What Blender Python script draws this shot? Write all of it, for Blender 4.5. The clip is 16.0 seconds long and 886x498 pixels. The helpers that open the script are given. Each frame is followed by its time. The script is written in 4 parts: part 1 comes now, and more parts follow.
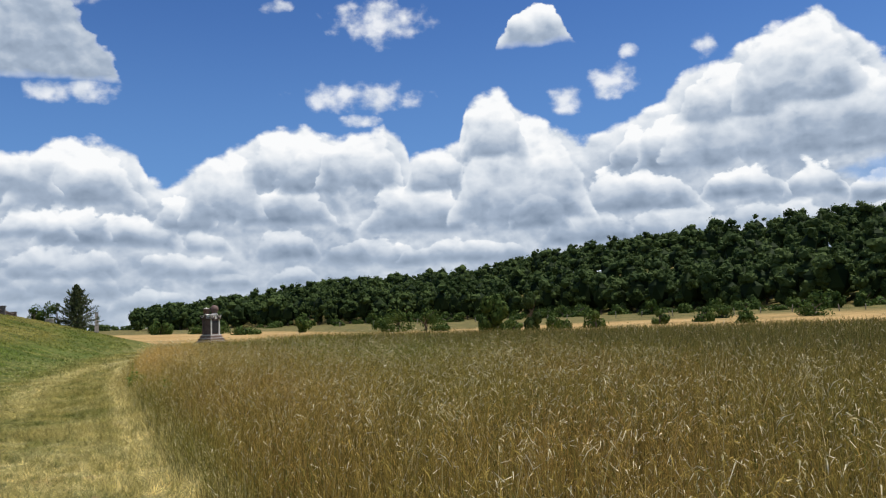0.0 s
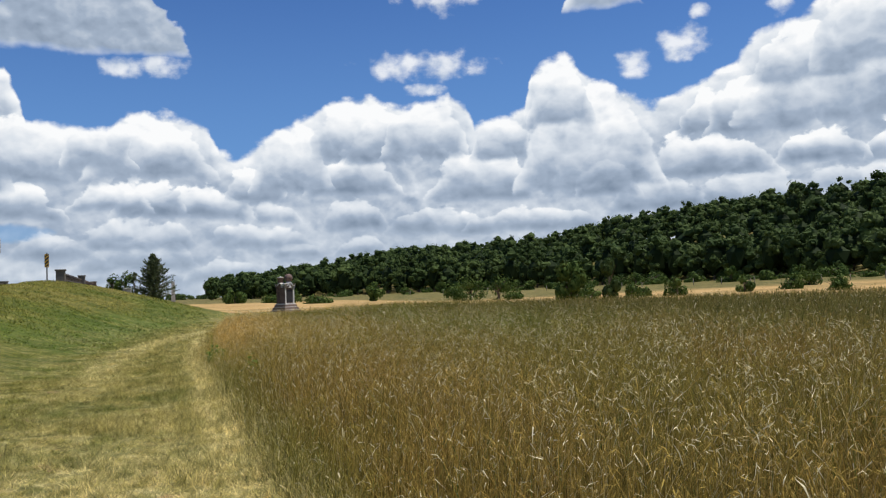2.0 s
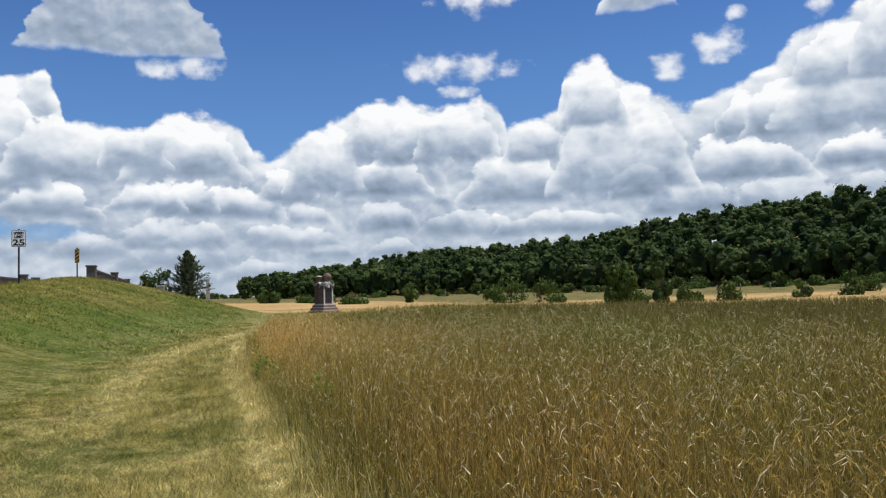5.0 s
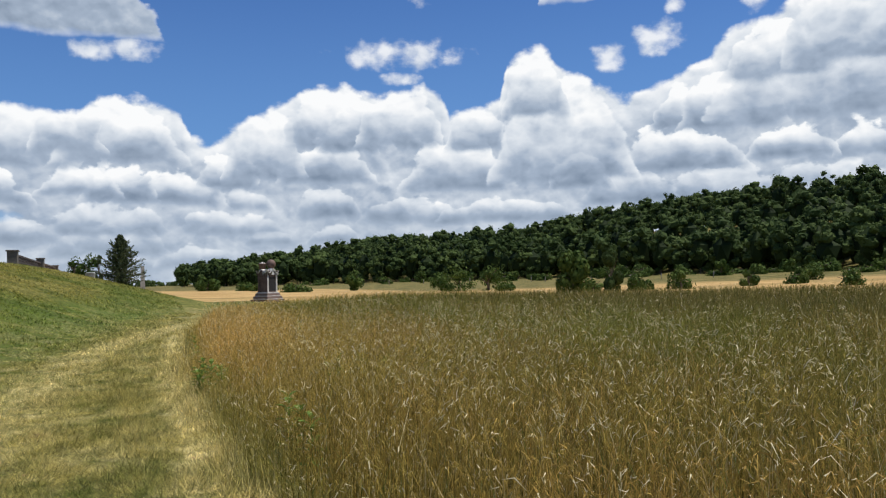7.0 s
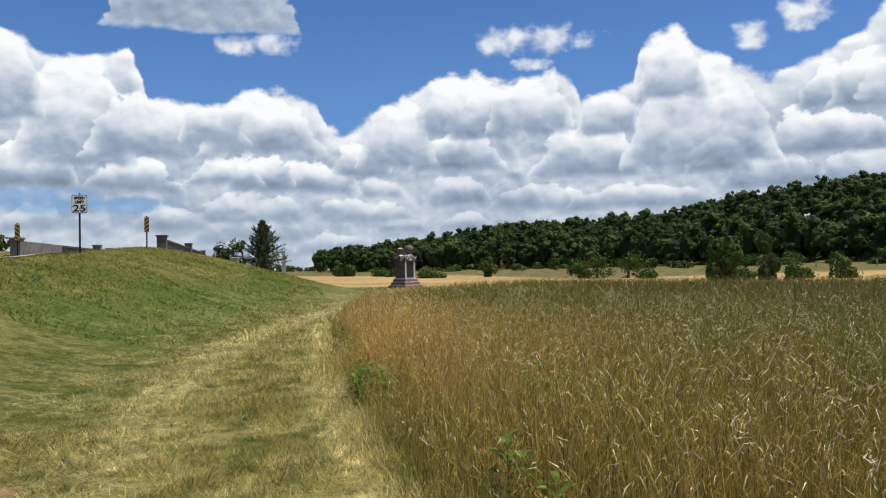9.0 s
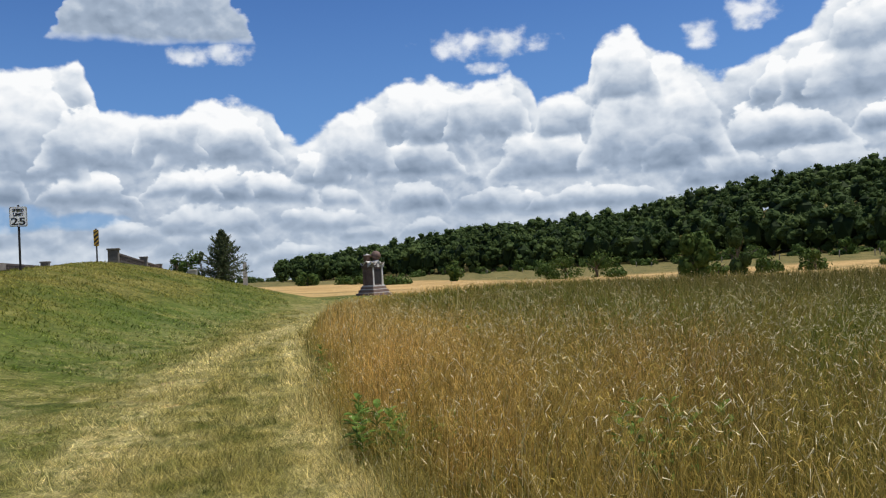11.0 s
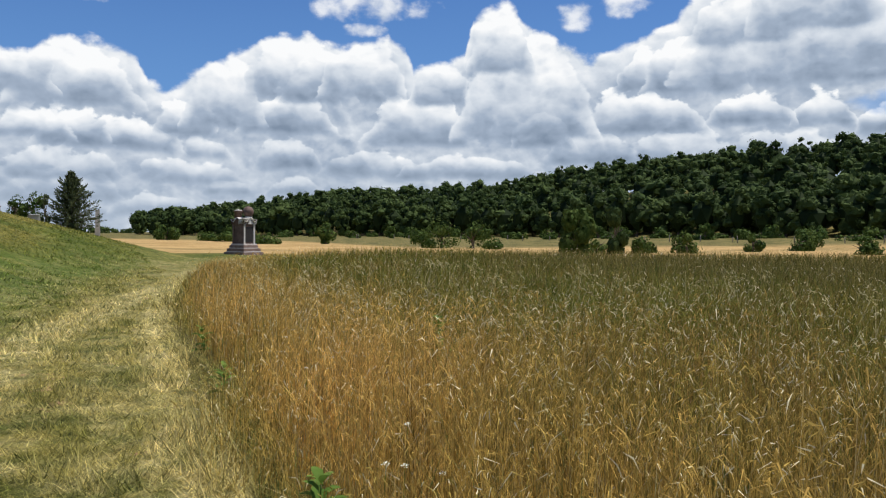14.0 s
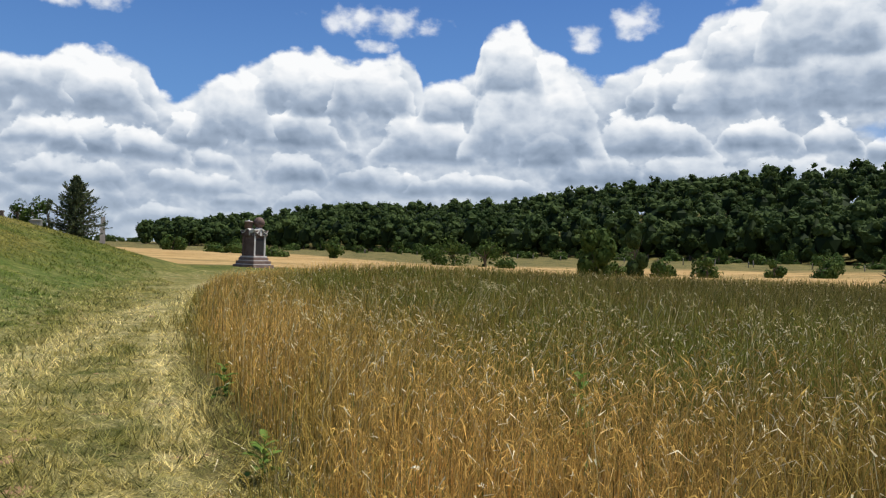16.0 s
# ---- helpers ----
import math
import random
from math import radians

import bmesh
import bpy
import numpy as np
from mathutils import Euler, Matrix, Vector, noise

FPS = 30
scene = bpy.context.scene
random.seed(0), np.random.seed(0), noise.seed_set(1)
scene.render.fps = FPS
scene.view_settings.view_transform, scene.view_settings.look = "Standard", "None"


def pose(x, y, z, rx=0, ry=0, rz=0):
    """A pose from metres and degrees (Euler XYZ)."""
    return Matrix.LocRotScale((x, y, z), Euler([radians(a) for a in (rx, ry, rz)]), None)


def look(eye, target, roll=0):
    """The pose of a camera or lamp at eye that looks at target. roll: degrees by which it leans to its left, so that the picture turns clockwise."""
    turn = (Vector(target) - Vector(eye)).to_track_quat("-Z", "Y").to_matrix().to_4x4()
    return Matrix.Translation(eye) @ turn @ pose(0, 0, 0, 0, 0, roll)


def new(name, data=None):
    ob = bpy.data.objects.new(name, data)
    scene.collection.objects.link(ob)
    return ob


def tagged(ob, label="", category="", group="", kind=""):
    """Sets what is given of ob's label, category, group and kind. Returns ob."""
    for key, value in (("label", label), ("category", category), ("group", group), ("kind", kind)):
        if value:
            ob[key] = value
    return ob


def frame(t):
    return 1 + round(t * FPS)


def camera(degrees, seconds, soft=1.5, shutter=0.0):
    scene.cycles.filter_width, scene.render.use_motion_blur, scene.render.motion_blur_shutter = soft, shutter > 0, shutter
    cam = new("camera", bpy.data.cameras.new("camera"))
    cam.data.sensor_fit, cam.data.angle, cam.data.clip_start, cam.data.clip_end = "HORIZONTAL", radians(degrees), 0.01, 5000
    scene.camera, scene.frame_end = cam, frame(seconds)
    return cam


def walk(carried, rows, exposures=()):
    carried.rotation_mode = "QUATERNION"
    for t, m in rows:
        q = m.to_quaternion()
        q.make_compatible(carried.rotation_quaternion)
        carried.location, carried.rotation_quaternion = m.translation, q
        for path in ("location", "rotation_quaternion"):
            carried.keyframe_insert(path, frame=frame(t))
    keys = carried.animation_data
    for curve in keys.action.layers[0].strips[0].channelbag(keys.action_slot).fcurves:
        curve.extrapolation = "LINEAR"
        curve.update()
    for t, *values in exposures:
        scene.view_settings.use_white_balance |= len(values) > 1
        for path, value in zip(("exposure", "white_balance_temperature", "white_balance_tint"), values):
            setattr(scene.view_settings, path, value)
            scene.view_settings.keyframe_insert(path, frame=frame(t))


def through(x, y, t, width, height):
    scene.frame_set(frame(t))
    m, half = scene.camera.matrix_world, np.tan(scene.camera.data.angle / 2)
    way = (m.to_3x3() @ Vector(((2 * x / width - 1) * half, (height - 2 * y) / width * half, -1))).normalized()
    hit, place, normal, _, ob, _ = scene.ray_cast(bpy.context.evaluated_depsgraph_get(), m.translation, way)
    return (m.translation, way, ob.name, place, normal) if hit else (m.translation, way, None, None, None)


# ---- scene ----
cam = camera(56.48, 16.0, soft=1.2)
# t, x, y, z, yaw, pitch, roll
ROWS = [
    (0.0, 0.001, 0.000, 1.477, -24.59, 4.77, 1.97),
    (0.5, 0.072, 0.645, 1.464, -23.89, 4.29, 0.88),
    (1.0, 0.107, 1.280, 1.457, -23.53, 4.32, 1.18),
    (1.5, 0.112, 1.915, 1.453, -22.80, 3.70, 0.68),
    (2.0, 0.094, 2.551, 1.486, -19.98, 2.75, 2.17),
    (2.5, 0.064, 3.189, 1.477, -22.41, 0.71, -0.31),
    (3.0, 0.060, 3.823, 1.463, -19.89, -1.42, -0.34),
    (3.5, 0.059, 4.455, 1.483, -20.01, -0.70, 1.88),
    (4.0, 0.088, 5.089, 1.444, -23.51, 2.77, -0.68),
    (4.5, 0.105, 5.745, 1.458, -17.39, 3.12, 1.54),
    (7.0, 0.316, 9.170, 1.494, -21.88, 2.01, 1.39),
    (7.5, 0.359, 9.823, 1.475, -15.21, 2.74, -0.54),
    (8.0, 0.357, 10.456, 1.487, -12.90, 1.73, 0.01),
    (10.5, 0.274, 13.454, 1.490, -14.54, 0.91, 3.09),
    (11.0, 0.339, 14.046, 1.485, -15.48, 1.54, 3.05),
    (11.5, 0.355, 14.627, 1.481, -14.51, 0.93, 2.63),
    (12.0, 0.381, 15.214, 1.466, -16.87, -0.54, 1.92),
    (12.5, 0.408, 15.818, 1.470, -17.89, -1.31, 1.54),
    (13.0, 0.433, 16.451, 1.486, -21.76, -0.80, 0.53),
    (13.5, 0.474, 17.088, 1.483, -22.57, -0.36, 0.25),
    (14.0, 0.483, 17.741, 1.489, -24.71, -1.06, -0.37),
    (14.5, 0.540, 18.381, 1.478, -24.92, -2.03, -2.58),
    (15.0, 0.582, 19.004, 1.461, -21.11, -2.87, -2.89),
    (15.5, 0.650, 19.615, 1.431, -23.68, -2.47, -1.97),
    (16.0, 0.668, 20.234, 1.468, -24.35, 0.12, -1.87),
]
walk(cam, [(t, pose(x, y, z, 90 + pitch, roll, yaw)) for t, x, y, z, yaw, pitch, roll in ROWS])

# ---- small helpers ----
rng = np.random.default_rng(7)


def smooth(a, b, v):
    u = np.clip((v - a) / (b - a), 0.0, 1.0)
    return u * u * (3 - 2 * u)


def link_mesh(name, verts, faces, mats, parent=None, index=None, label="", shade=False):
    """One mesh object out of arrays."""
    me = bpy.data.meshes.new(name)
    me.from_pydata(verts, [], faces)
    for m in mats:
        me.materials.append(m)
    if index is not None:
        me.polygons.foreach_set("material_index", np.asarray(index, dtype=np.int32))
    if shade:
        me.polygons.foreach_set("use_smooth", np.ones(len(me.polygons), dtype=bool))
    me.update()
    ob = new(name, me)
    if parent:
        ob.parent = parent
    if label:
        tagged(ob, label)
    return ob


def soup(name, verts, counts, mats, index=None):
    """A big mesh of loose polygons: counts holds the corners of each, taken in order."""
    me = bpy.data.meshes.new(name)
    counts = np.asarray(counts, dtype=np.int32)
    n = int(counts.sum())
    me.vertices.add(n)
    me.vertices.foreach_set("co", np.asarray(verts, dtype=np.float32).ravel())
    me.loops.add(n)
    me.loops.foreach_set("vertex_index", np.arange(n, dtype=np.int32))
    me.polygons.add(len(counts))
    me.polygons.foreach_set("loop_start", np.r_[0, np.cumsum(counts)[:-1]].astype(np.int32))
    for m in mats:
        me.materials.append(m)
    if index is not None:
        me.polygons.foreach_set("material_index", np.asarray(index, dtype=np.int32))
    me.update(calc_edges=True)
    me.validate()
    return new(name, me)


def part(name, bm, material, parent, label=""):
    """Links a bmesh as one mesh object under a thing or a part."""
    me = bpy.data.meshes.new(name)
    bm.to_mesh(me)
    bm.free()
    me.materials.append(material)
    ob = new(name, me)
    ob.parent = parent
    if label:
        tagged(ob, label)
    return ob


def box(bm, x0, y0, z0, x1, y1, z1, bevel=0.0, m=None):
    made = bmesh.ops.create_cube(bm, size=1.0)["verts"]
    for v in made:
        v.co = Vector(((x0 + x1) / 2 + v.co.x * (x1 - x0), (y0 + y1) / 2 + v.co.y * (y1 - y0), (z0 + z1) / 2 + v.co.z * (z1 - z0)))
    if bevel:
        edges = list({e for v in made for e in v.link_edges})
        made = bmesh.ops.bevel(bm, geom=edges, offset=bevel, segments=2, affect="EDGES", profile=0.6)["verts"]
    if m:
        bmesh.ops.transform(bm, matrix=m, verts=made)
    return made


def lathe(bm, rings, sides=20, centre=(0, 0)):
    """A turned body: rings of (radius, z)."""
    loops = []
    for r, z in rings:
        loops.append([bm.verts.new((centre[0] + r * math.cos(2 * math.pi * k / sides), centre[1] + r * math.sin(2 * math.pi * k / sides), z)) for k in range(sides)])
    for a, b in zip(loops, loops[1:]):
        for k in range(sides):
            bm.faces.new((a[k], a[(k + 1) % sides], b[(k + 1) % sides], b[k]))
    bm.faces.new(loops[-1])
    bm.faces.new(loops[0][::-1])
    for f in bm.faces:
        f.smooth = True


class Nodes:
    """Short hands to build node trees."""

    def __init__(self, tree):
        self.tree = tree
        tree.nodes.clear()

    def put(self, kind, **values):
        node = self.tree.nodes.new(kind)
        for key, value in values.items():
            node.inputs[key].default_value = value
        return node

    def join(self, out, into):
        self.tree.links.new(out, into)

    def feed(self, value, socket):
        if isinstance(value, bpy.types.NodeSocket):
            self.join(value, socket)
        else:
            socket.default_value = value

    def math(self, op, a, b=0.0, c=0.0, clamp=False):
        node = self.tree.nodes.new("ShaderNodeMath")
        node.operation, node.use_clamp = op, clamp
        for value, socket in zip((a, b, c), node.inputs):
            self.feed(value, socket)
        return node.outputs[0]

    def step(self, v, a, b):
        node = self.tree.nodes.new("ShaderNodeMapRange")
        node.interpolation_type = "SMOOTHSTEP"
        self.feed(v, node.inputs["Value"])
        self.feed(a, node.inputs["From Min"])
        self.feed(b, node.inputs["From Max"])
        return node.outputs["Result"]

    def noise(self, vector, scale, detail=4.0, rough=0.55, distort=0.0):
        node = self.put("ShaderNodeTexNoise", Scale=scale, Detail=detail, Roughness=rough, Distortion=distort)
        self.join(vector, node.inputs["Vector"])
        return node.outputs["Fac"]

    def mix(self, fac, a, b, blend="MIX"):
        node = self.tree.nodes.new("ShaderNodeMix")
        node.data_type, node.blend_type = "RGBA", blend
        self.feed(fac, node.inputs[0])
        for value, socket in ((a, node.inputs[6]), (b, node.inputs[7])):
            self.feed(value if isinstance(value, bpy.types.NodeSocket) else (*value, 1.0), socket)
        return node.outputs[2]

    def vec(self, x, y, z):
        node = self.tree.nodes.new("ShaderNodeCombineXYZ")
        for value, socket in zip((x, y, z), node.inputs):
            self.feed(value, socket)
        return node.outputs[0]

    def split(self, v):
        node = self.tree.nodes.new("ShaderNodeSeparateXYZ")
        self.join(v, node.inputs[0])
        return node.outputs

    def place(self):
        return self.tree.nodes.new("ShaderNodeNewGeometry").outputs["Position"]

    def island(self):
        return self.tree.nodes.new("ShaderNodeNewGeometry").outputs["Random Per Island"]

    def objrandom(self):
        return self.tree.nodes.new("ShaderNodeObjectInfo").outputs["Random"]


def material(name, build):
    m = bpy.data.materials.new(name)
    m.use_nodes = True
    g = Nodes(m.node_tree)
    out = g.put("ShaderNodeOutputMaterial")
    g.join(build(g), out.inputs["Surface"])
    return m


def surface(g, colour, rough=0.8, metal=0.0, bump=None, strength=0.3, distance=0.02, gloss=0.3):
    p = g.put("ShaderNodeBsdfPrincipled", Metallic=metal)
    p.inputs["Specular IOR Level"].default_value = gloss
    g.feed(colour if isinstance(colour, bpy.types.NodeSocket) else (*colour, 1.0), p.inputs["Base Color"])
    g.feed(rough, p.inputs["Roughness"])
    if bump is not None:
        b = g.put("ShaderNodeBump", Strength=strength, Distance=distance)
        g.join(bump, b.inputs["Height"])
        g.join(b.outputs[0], p.inputs["Normal"])
    return p.outputs[0]


def leafy(g, colour, through=0.35):
    """Thin leaves and blades: some light comes through them."""
    d = g.put("ShaderNodeBsdfPrincipled", Roughness=0.75)
    d.inputs["Specular IOR Level"].default_value = 0.08
    t = g.put("ShaderNodeBsdfTranslucent")
    mix = g.put("ShaderNodeMixShader", Fac=through)
    g.join(colour, d.inputs["Base Color"])
    g.join(colour, t.inputs["Color"])
    g.join(d.outputs[0], mix.inputs[1])
    g.join(t.outputs[0], mix.inputs[2])
    return mix.outputs[0]


# ---- sky, clouds and sun ----
SUN_AZ, SUN_EL = 105.0, 68.0     # degrees to the right of the walk, and above the ground
# the outline of the great cloud bank: bearing, height of its top, in degrees
BANK = [(-60, 13), (-40, 16), (-24, 14), (-15.6, 15.6), (-12.4, 13.9), (-9.7, 14.0), (-7.9, 14.6), (-7.2, 13.2), (-6.9, 11.6), (-4.1, 11.4), (-1.9, 11.3), (-0.8, 12.3),
        (1.8, 12.2), (3.6, 12.0), (4.5, 11.3), (5.1, 9.8), (6.4, 9.4), (7.5, 10.4), (10.1, 11.8), (13.1, 13.3), (15.4, 13.6), (17.7, 12.8), (20.9, 13.4), (22.0, 12.6),
        (22.5, 11.3), (24.5, 11.9), (26.1, 12.4), (26.6, 14.3), (27.8, 15.4), (29.4, 15.6), (30.5, 14.3), (33.6, 12.6), (34.8, 12.0), (36.5, 12.5), (39.8, 13.9), (42.0, 16.0),
        (44.0, 16.1), (46.9, 17.8), (50.4, 18.8), (53.9, 15.1), (70, 14), (90, 12)]
# thin loose clouds: bearing, height, half width, half height
LOOSE = [(20.7, 20.2, 3.6, 1.5), (13.5, 21.1, 1.2, 0.5), (19.4, 15.3, 4.7, 1.1), (19.1, 13.7, 1.5, 0.5), (37.0, 15.5, 1.8, 1.2), (33.8, 14.6, 1.3, 1.1), (43.1, 17.2, 0.9, 0.8),
         (38.3, 17.4, 0.9, 0.5), (-0.9, 15.0, 1.6, 0.8), (1.6, 15.2, 1.6, 0.9), (-0.5, 21.2, 3.3, 1.1)]

# heaped clouds, the near ones high up and the far ones low: bearing, height of the flat base, half width, height of the dome
NEAR_CLOUDS = [(48.4, 9.7, 9.0, 6.4), (48.8, 12.8, 4.4, 5.6), (44.4, 12.4, 3.9, 3.3), (41.6, 9.4, 3.9, 4.2), (30.3, 6.6, 5.2, 7.4), (28.6, 11.0, 2.4, 4.6), (19.2, 9.2, 3.3, 4.3), (14.9, 9.0, 4.2, 4.7),
               (9.9, 7.1, 3.0, 4.7), (0.6, 8.0, 4.3, 4.3), (-2.5, 8.7, 2.4, 3.1), (-6.2, 7.7, 4.6, 4.3), (-11.1, 7.0, 3.8, 7.3), (-15.3, 9.8, 2.6, 6.0), (-3.1, 15.9, 6.7, 5.9), (31.9, 18.5, 2.7, 2.6)]
MIDDLE_CLOUDS = [(38.2, 6.8, 4.4, 3.2), (45.0, 7.3, 2.8, 2.2), (49.3, 7.1, 1.9, 2.1), (52.9, 6.4, 1.9, 1.7), (24.4, 8.9, 2.4, 3.3), (23.1, 6.2, 4.3, 3.8), (14.0, 6.8, 3.5, 3.1), (-1.9, 5.9, 2.6, 1.9),
                 (3.7, 5.4, 3.8, 2.0), (7.4, 6.5, 2.3, 2.2), (0.5, 5.6, 2.6, 2.4), (-14.0, 5.5, 3.5, 2.8), (-7.8, 5.3, 3.4, 2.2), (31.5, 6.0, 2.4, 2.4), (15.5, 8.9, 2.1, 2.7), (38.9, 9.6, 2.6, 2.7)]
FAR_CLOUDS = [(34.7, 4.9, 3.7, 2.0), (40.6, 4.7, 4.3, 2.2), (45.8, 5.5, 2.1, 1.5), (8.7, 5.2, 1.7, 1.4), (14.0, 4.3, 2.4, 2.2), (19.9, 3.9, 4.1, 1.7), (-0.3, 3.3, 4.6, 2.1), (7.4, 3.4, 4.1, 1.6),
              (10.1, 2.7, 1.7, 1.0), (14.5, 2.6, 2.0, 1.3), (-13.4, 2.9, 2.3, 1.4), (-5.3, 2.8, 2.9, 1.5), (-0.2, 1.9, 4.5, 2.0), (26.5, 3.9, 5.3, 1.5), (48.3, 5.1, 3.0, 1.7), (53.2, 4.9, 2.3, 1.5),
              (-0.8, 1.2, 3.7, 1.2), (5.1, 1.2, 2.5, 1.5)]

world = bpy.data.worlds.new("sky")
scene.world = world
world.use_nodes = True
g = Nodes(world.node_tree)
sky = g.put("ShaderNodeTexSky")
sky.sky_type, sky.sun_disc = "NISHITA", False
sky.sun_elevation, sky.sun_rotation = radians(SUN_EL), radians(SUN_AZ)
sky.altitude, sky.air_density, sky.dust_density, sky.ozone_density = 150.0, 1.0, 0.4, 2.0
x, y, z = g.split(g.put("ShaderNodeTexCoord").outputs["Generated"])
az = g.math("MULTIPLY", g.math("ARCTAN2", x, y), 57.2958)
el = g.math("MULTIPLY", g.math("ARCSINE", z), 57.2958)


def cloud_at(az, el, fine=True):
    """Thickness of cloud (above 0: cloud) and its billows at a bearing and height."""
    p = g.vec(g.math("MULTIPLY", az, 0.1), g.math("MULTIPLY", el, 0.13), 0.0)
    big = g.noise(p, 2.2, 3.0, 0.5)
    v = g.put("ShaderNodeTexVoronoi", Scale=4.6, Detail=2.0, Roughness=0.42, Lacunarity=2.2)
    v.feature, v.normalize, v.voronoi_dimensions = "SMOOTH_F1", True, "2D"
    v.inputs["Smoothness"].default_value = 0.55
    wob = g.put("ShaderNodeTexNoise", Scale=5.0, Detail=4.0, Roughness=0.6)
    g.join(p, wob.inputs["Vector"])
    shift = g.tree.nodes.new("ShaderNodeVectorMath")
    shift.operation = "MULTIPLY_ADD"
    g.join(wob.outputs["Color"], shift.inputs[0])
    shift.inputs[1].default_value = (0.16, 0.16, 0.16)
    g.join(p, shift.inputs[2])
    g.join(shift.outputs[0], v.inputs["Vector"])
    puff = g.math("SUBTRACT", 1.0, g.math("MULTIPLY", v.outputs["Distance"], 1.6))
    rag = g.noise(p, 7.0, 4.0, 0.52)
    billow = g.math("ADD", g.math("MULTIPLY", puff, 0.85), g.math("ADD", g.math("MULTIPLY", big, 0.8), g.math("MULTIPLY", rag, 0.18)))
    return billow, rag, puff


billow, rag, puff = cloud_at(az, el)
upper, rag_up, puff_up = cloud_at(g.math("ADD", az, 0.22), g.math("ADD", el, 0.42))
# depth below the outline of the bank
curve = g.tree.nodes.new("ShaderNodeFloatCurve")
line = curve.mapping.curves[0]
for a, e in BANK[1:-1]:
    line.points.new((a + 60) / 150, e / 25)
line.points[0].location, line.points[len(line.points) - 1].location = (0.0, BANK[0][1] / 25), (1.0, BANK[-1][1] / 25)
for point in line.points:
    point.handle_type = "VECTOR"
curve.mapping.update()
g.join(g.math("DIVIDE", g.math("ADD", az, 60.0), 150.0, clamp=True), curve.inputs["Value"])
top = g.math("MULTIPLY", curve.outputs[0], 25.0)
edge_noise = g.math("MULTIPLY", g.math("SUBTRACT", g.math("ADD", g.math("MULTIPLY", puff, 0.6), g.math("MULTIPLY", rag, 0.8)), 0.72), 1.35)
depth = g.math("ADD", g.math("SUBTRACT", top, el), edge_noise)
bank = g.step(depth, 0.0, 0.55)
# loose clouds
loose = None
for a, e, ra, re in LOOSE:
    u = g.math("DIVIDE", g.math("SUBTRACT", az, a), ra)
    w = g.math("DIVIDE", g.math("SUBTRACT", el, e), re)
    d = g.math("SUBTRACT", 1.0, g.math("ADD", g.math("MULTIPLY", u, u), g.math("MULTIPLY", w, w)))
    loose = d if loose is None else g.math("MAXIMUM", loose, d)
loose = g.math("ADD", loose, g.math("MULTIPLY", g.math("SUBTRACT", g.math("ADD", g.math("MULTIPLY", rag, 1.5), g.math("MULTIPLY", puff, 0.3)), 0.90), 2.2))
small = g.math("MULTIPLY", g.step(loose, -0.1, 1.4), 0.85)
# scattered fair-weather clouds over the rest of the sky
wide = g.noise(g.vec(x, y, z), 3.0, 6.0, 0.6)
round_about = g.step(g.math("ABSOLUTE", g.math("SUBTRACT", az, 19.0)), 40.0, 60.0)
above = g.step(el, 24.0, 34.0)
rest = g.math("MULTIPLY", g.step(wide, 0.57, 0.66), g.math("MAXIMUM", round_about, above))
cover = g.math("MAXIMUM", g.math("MAXIMUM", bank, small), rest)
# breaks in the bank where the blue shows
for a, e, ra, re in ((-13.0, 4.6, 4.2, 0.9), (-8.0, 4.4, 2.6, 0.6), (54.5, 8.2, 3.4, 0.9)):
    u = g.math("DIVIDE", g.math("SUBTRACT", az, a), ra)
    w = g.math("DIVIDE", g.math("SUBTRACT", el, e), re)
    d = g.math("ADD", g.math("ADD", g.math("MULTIPLY", u, u), g.math("MULTIPLY", w, w)), g.math("MULTIPLY", g.math("SUBTRACT", rag, 0.5), 2.0))
    cover = g.math("MULTIPLY", cover, g.math("ADD", 0.35, g.math("MULTIPLY", g.step(d, 0.3, 1.3), 0.65)))
# light on the billows: lit from above, grey flat bases lower down
relief = g.math("SUBTRACT", billow, upper)
soft = g.noise(g.vec(g.math("MULTIPLY", az, 0.07), g.math("MULTIPLY", el, 0.12), 3.0), 2.4, 4.0, 0.5)
under = g.step(depth, 0.0, 3.0)
tone = g.math("SUBTRACT", 0.92, g.math("MULTIPLY", under, 0.36))
ruffle = g.math("MULTIPLY", g.math("SUBTRACT", g.math("ADD", g.math("MULTIPLY", puff, 0.9), g.math("MULTIPLY", rag, 0.9)), 0.9), 1.5)
wave = g.math("MULTIPLY", g.math("SUBTRACT", soft, 0.5), 1.6)
lift = g.math("ADD", el, g.math("MULTIPLY", wave, 0.5))
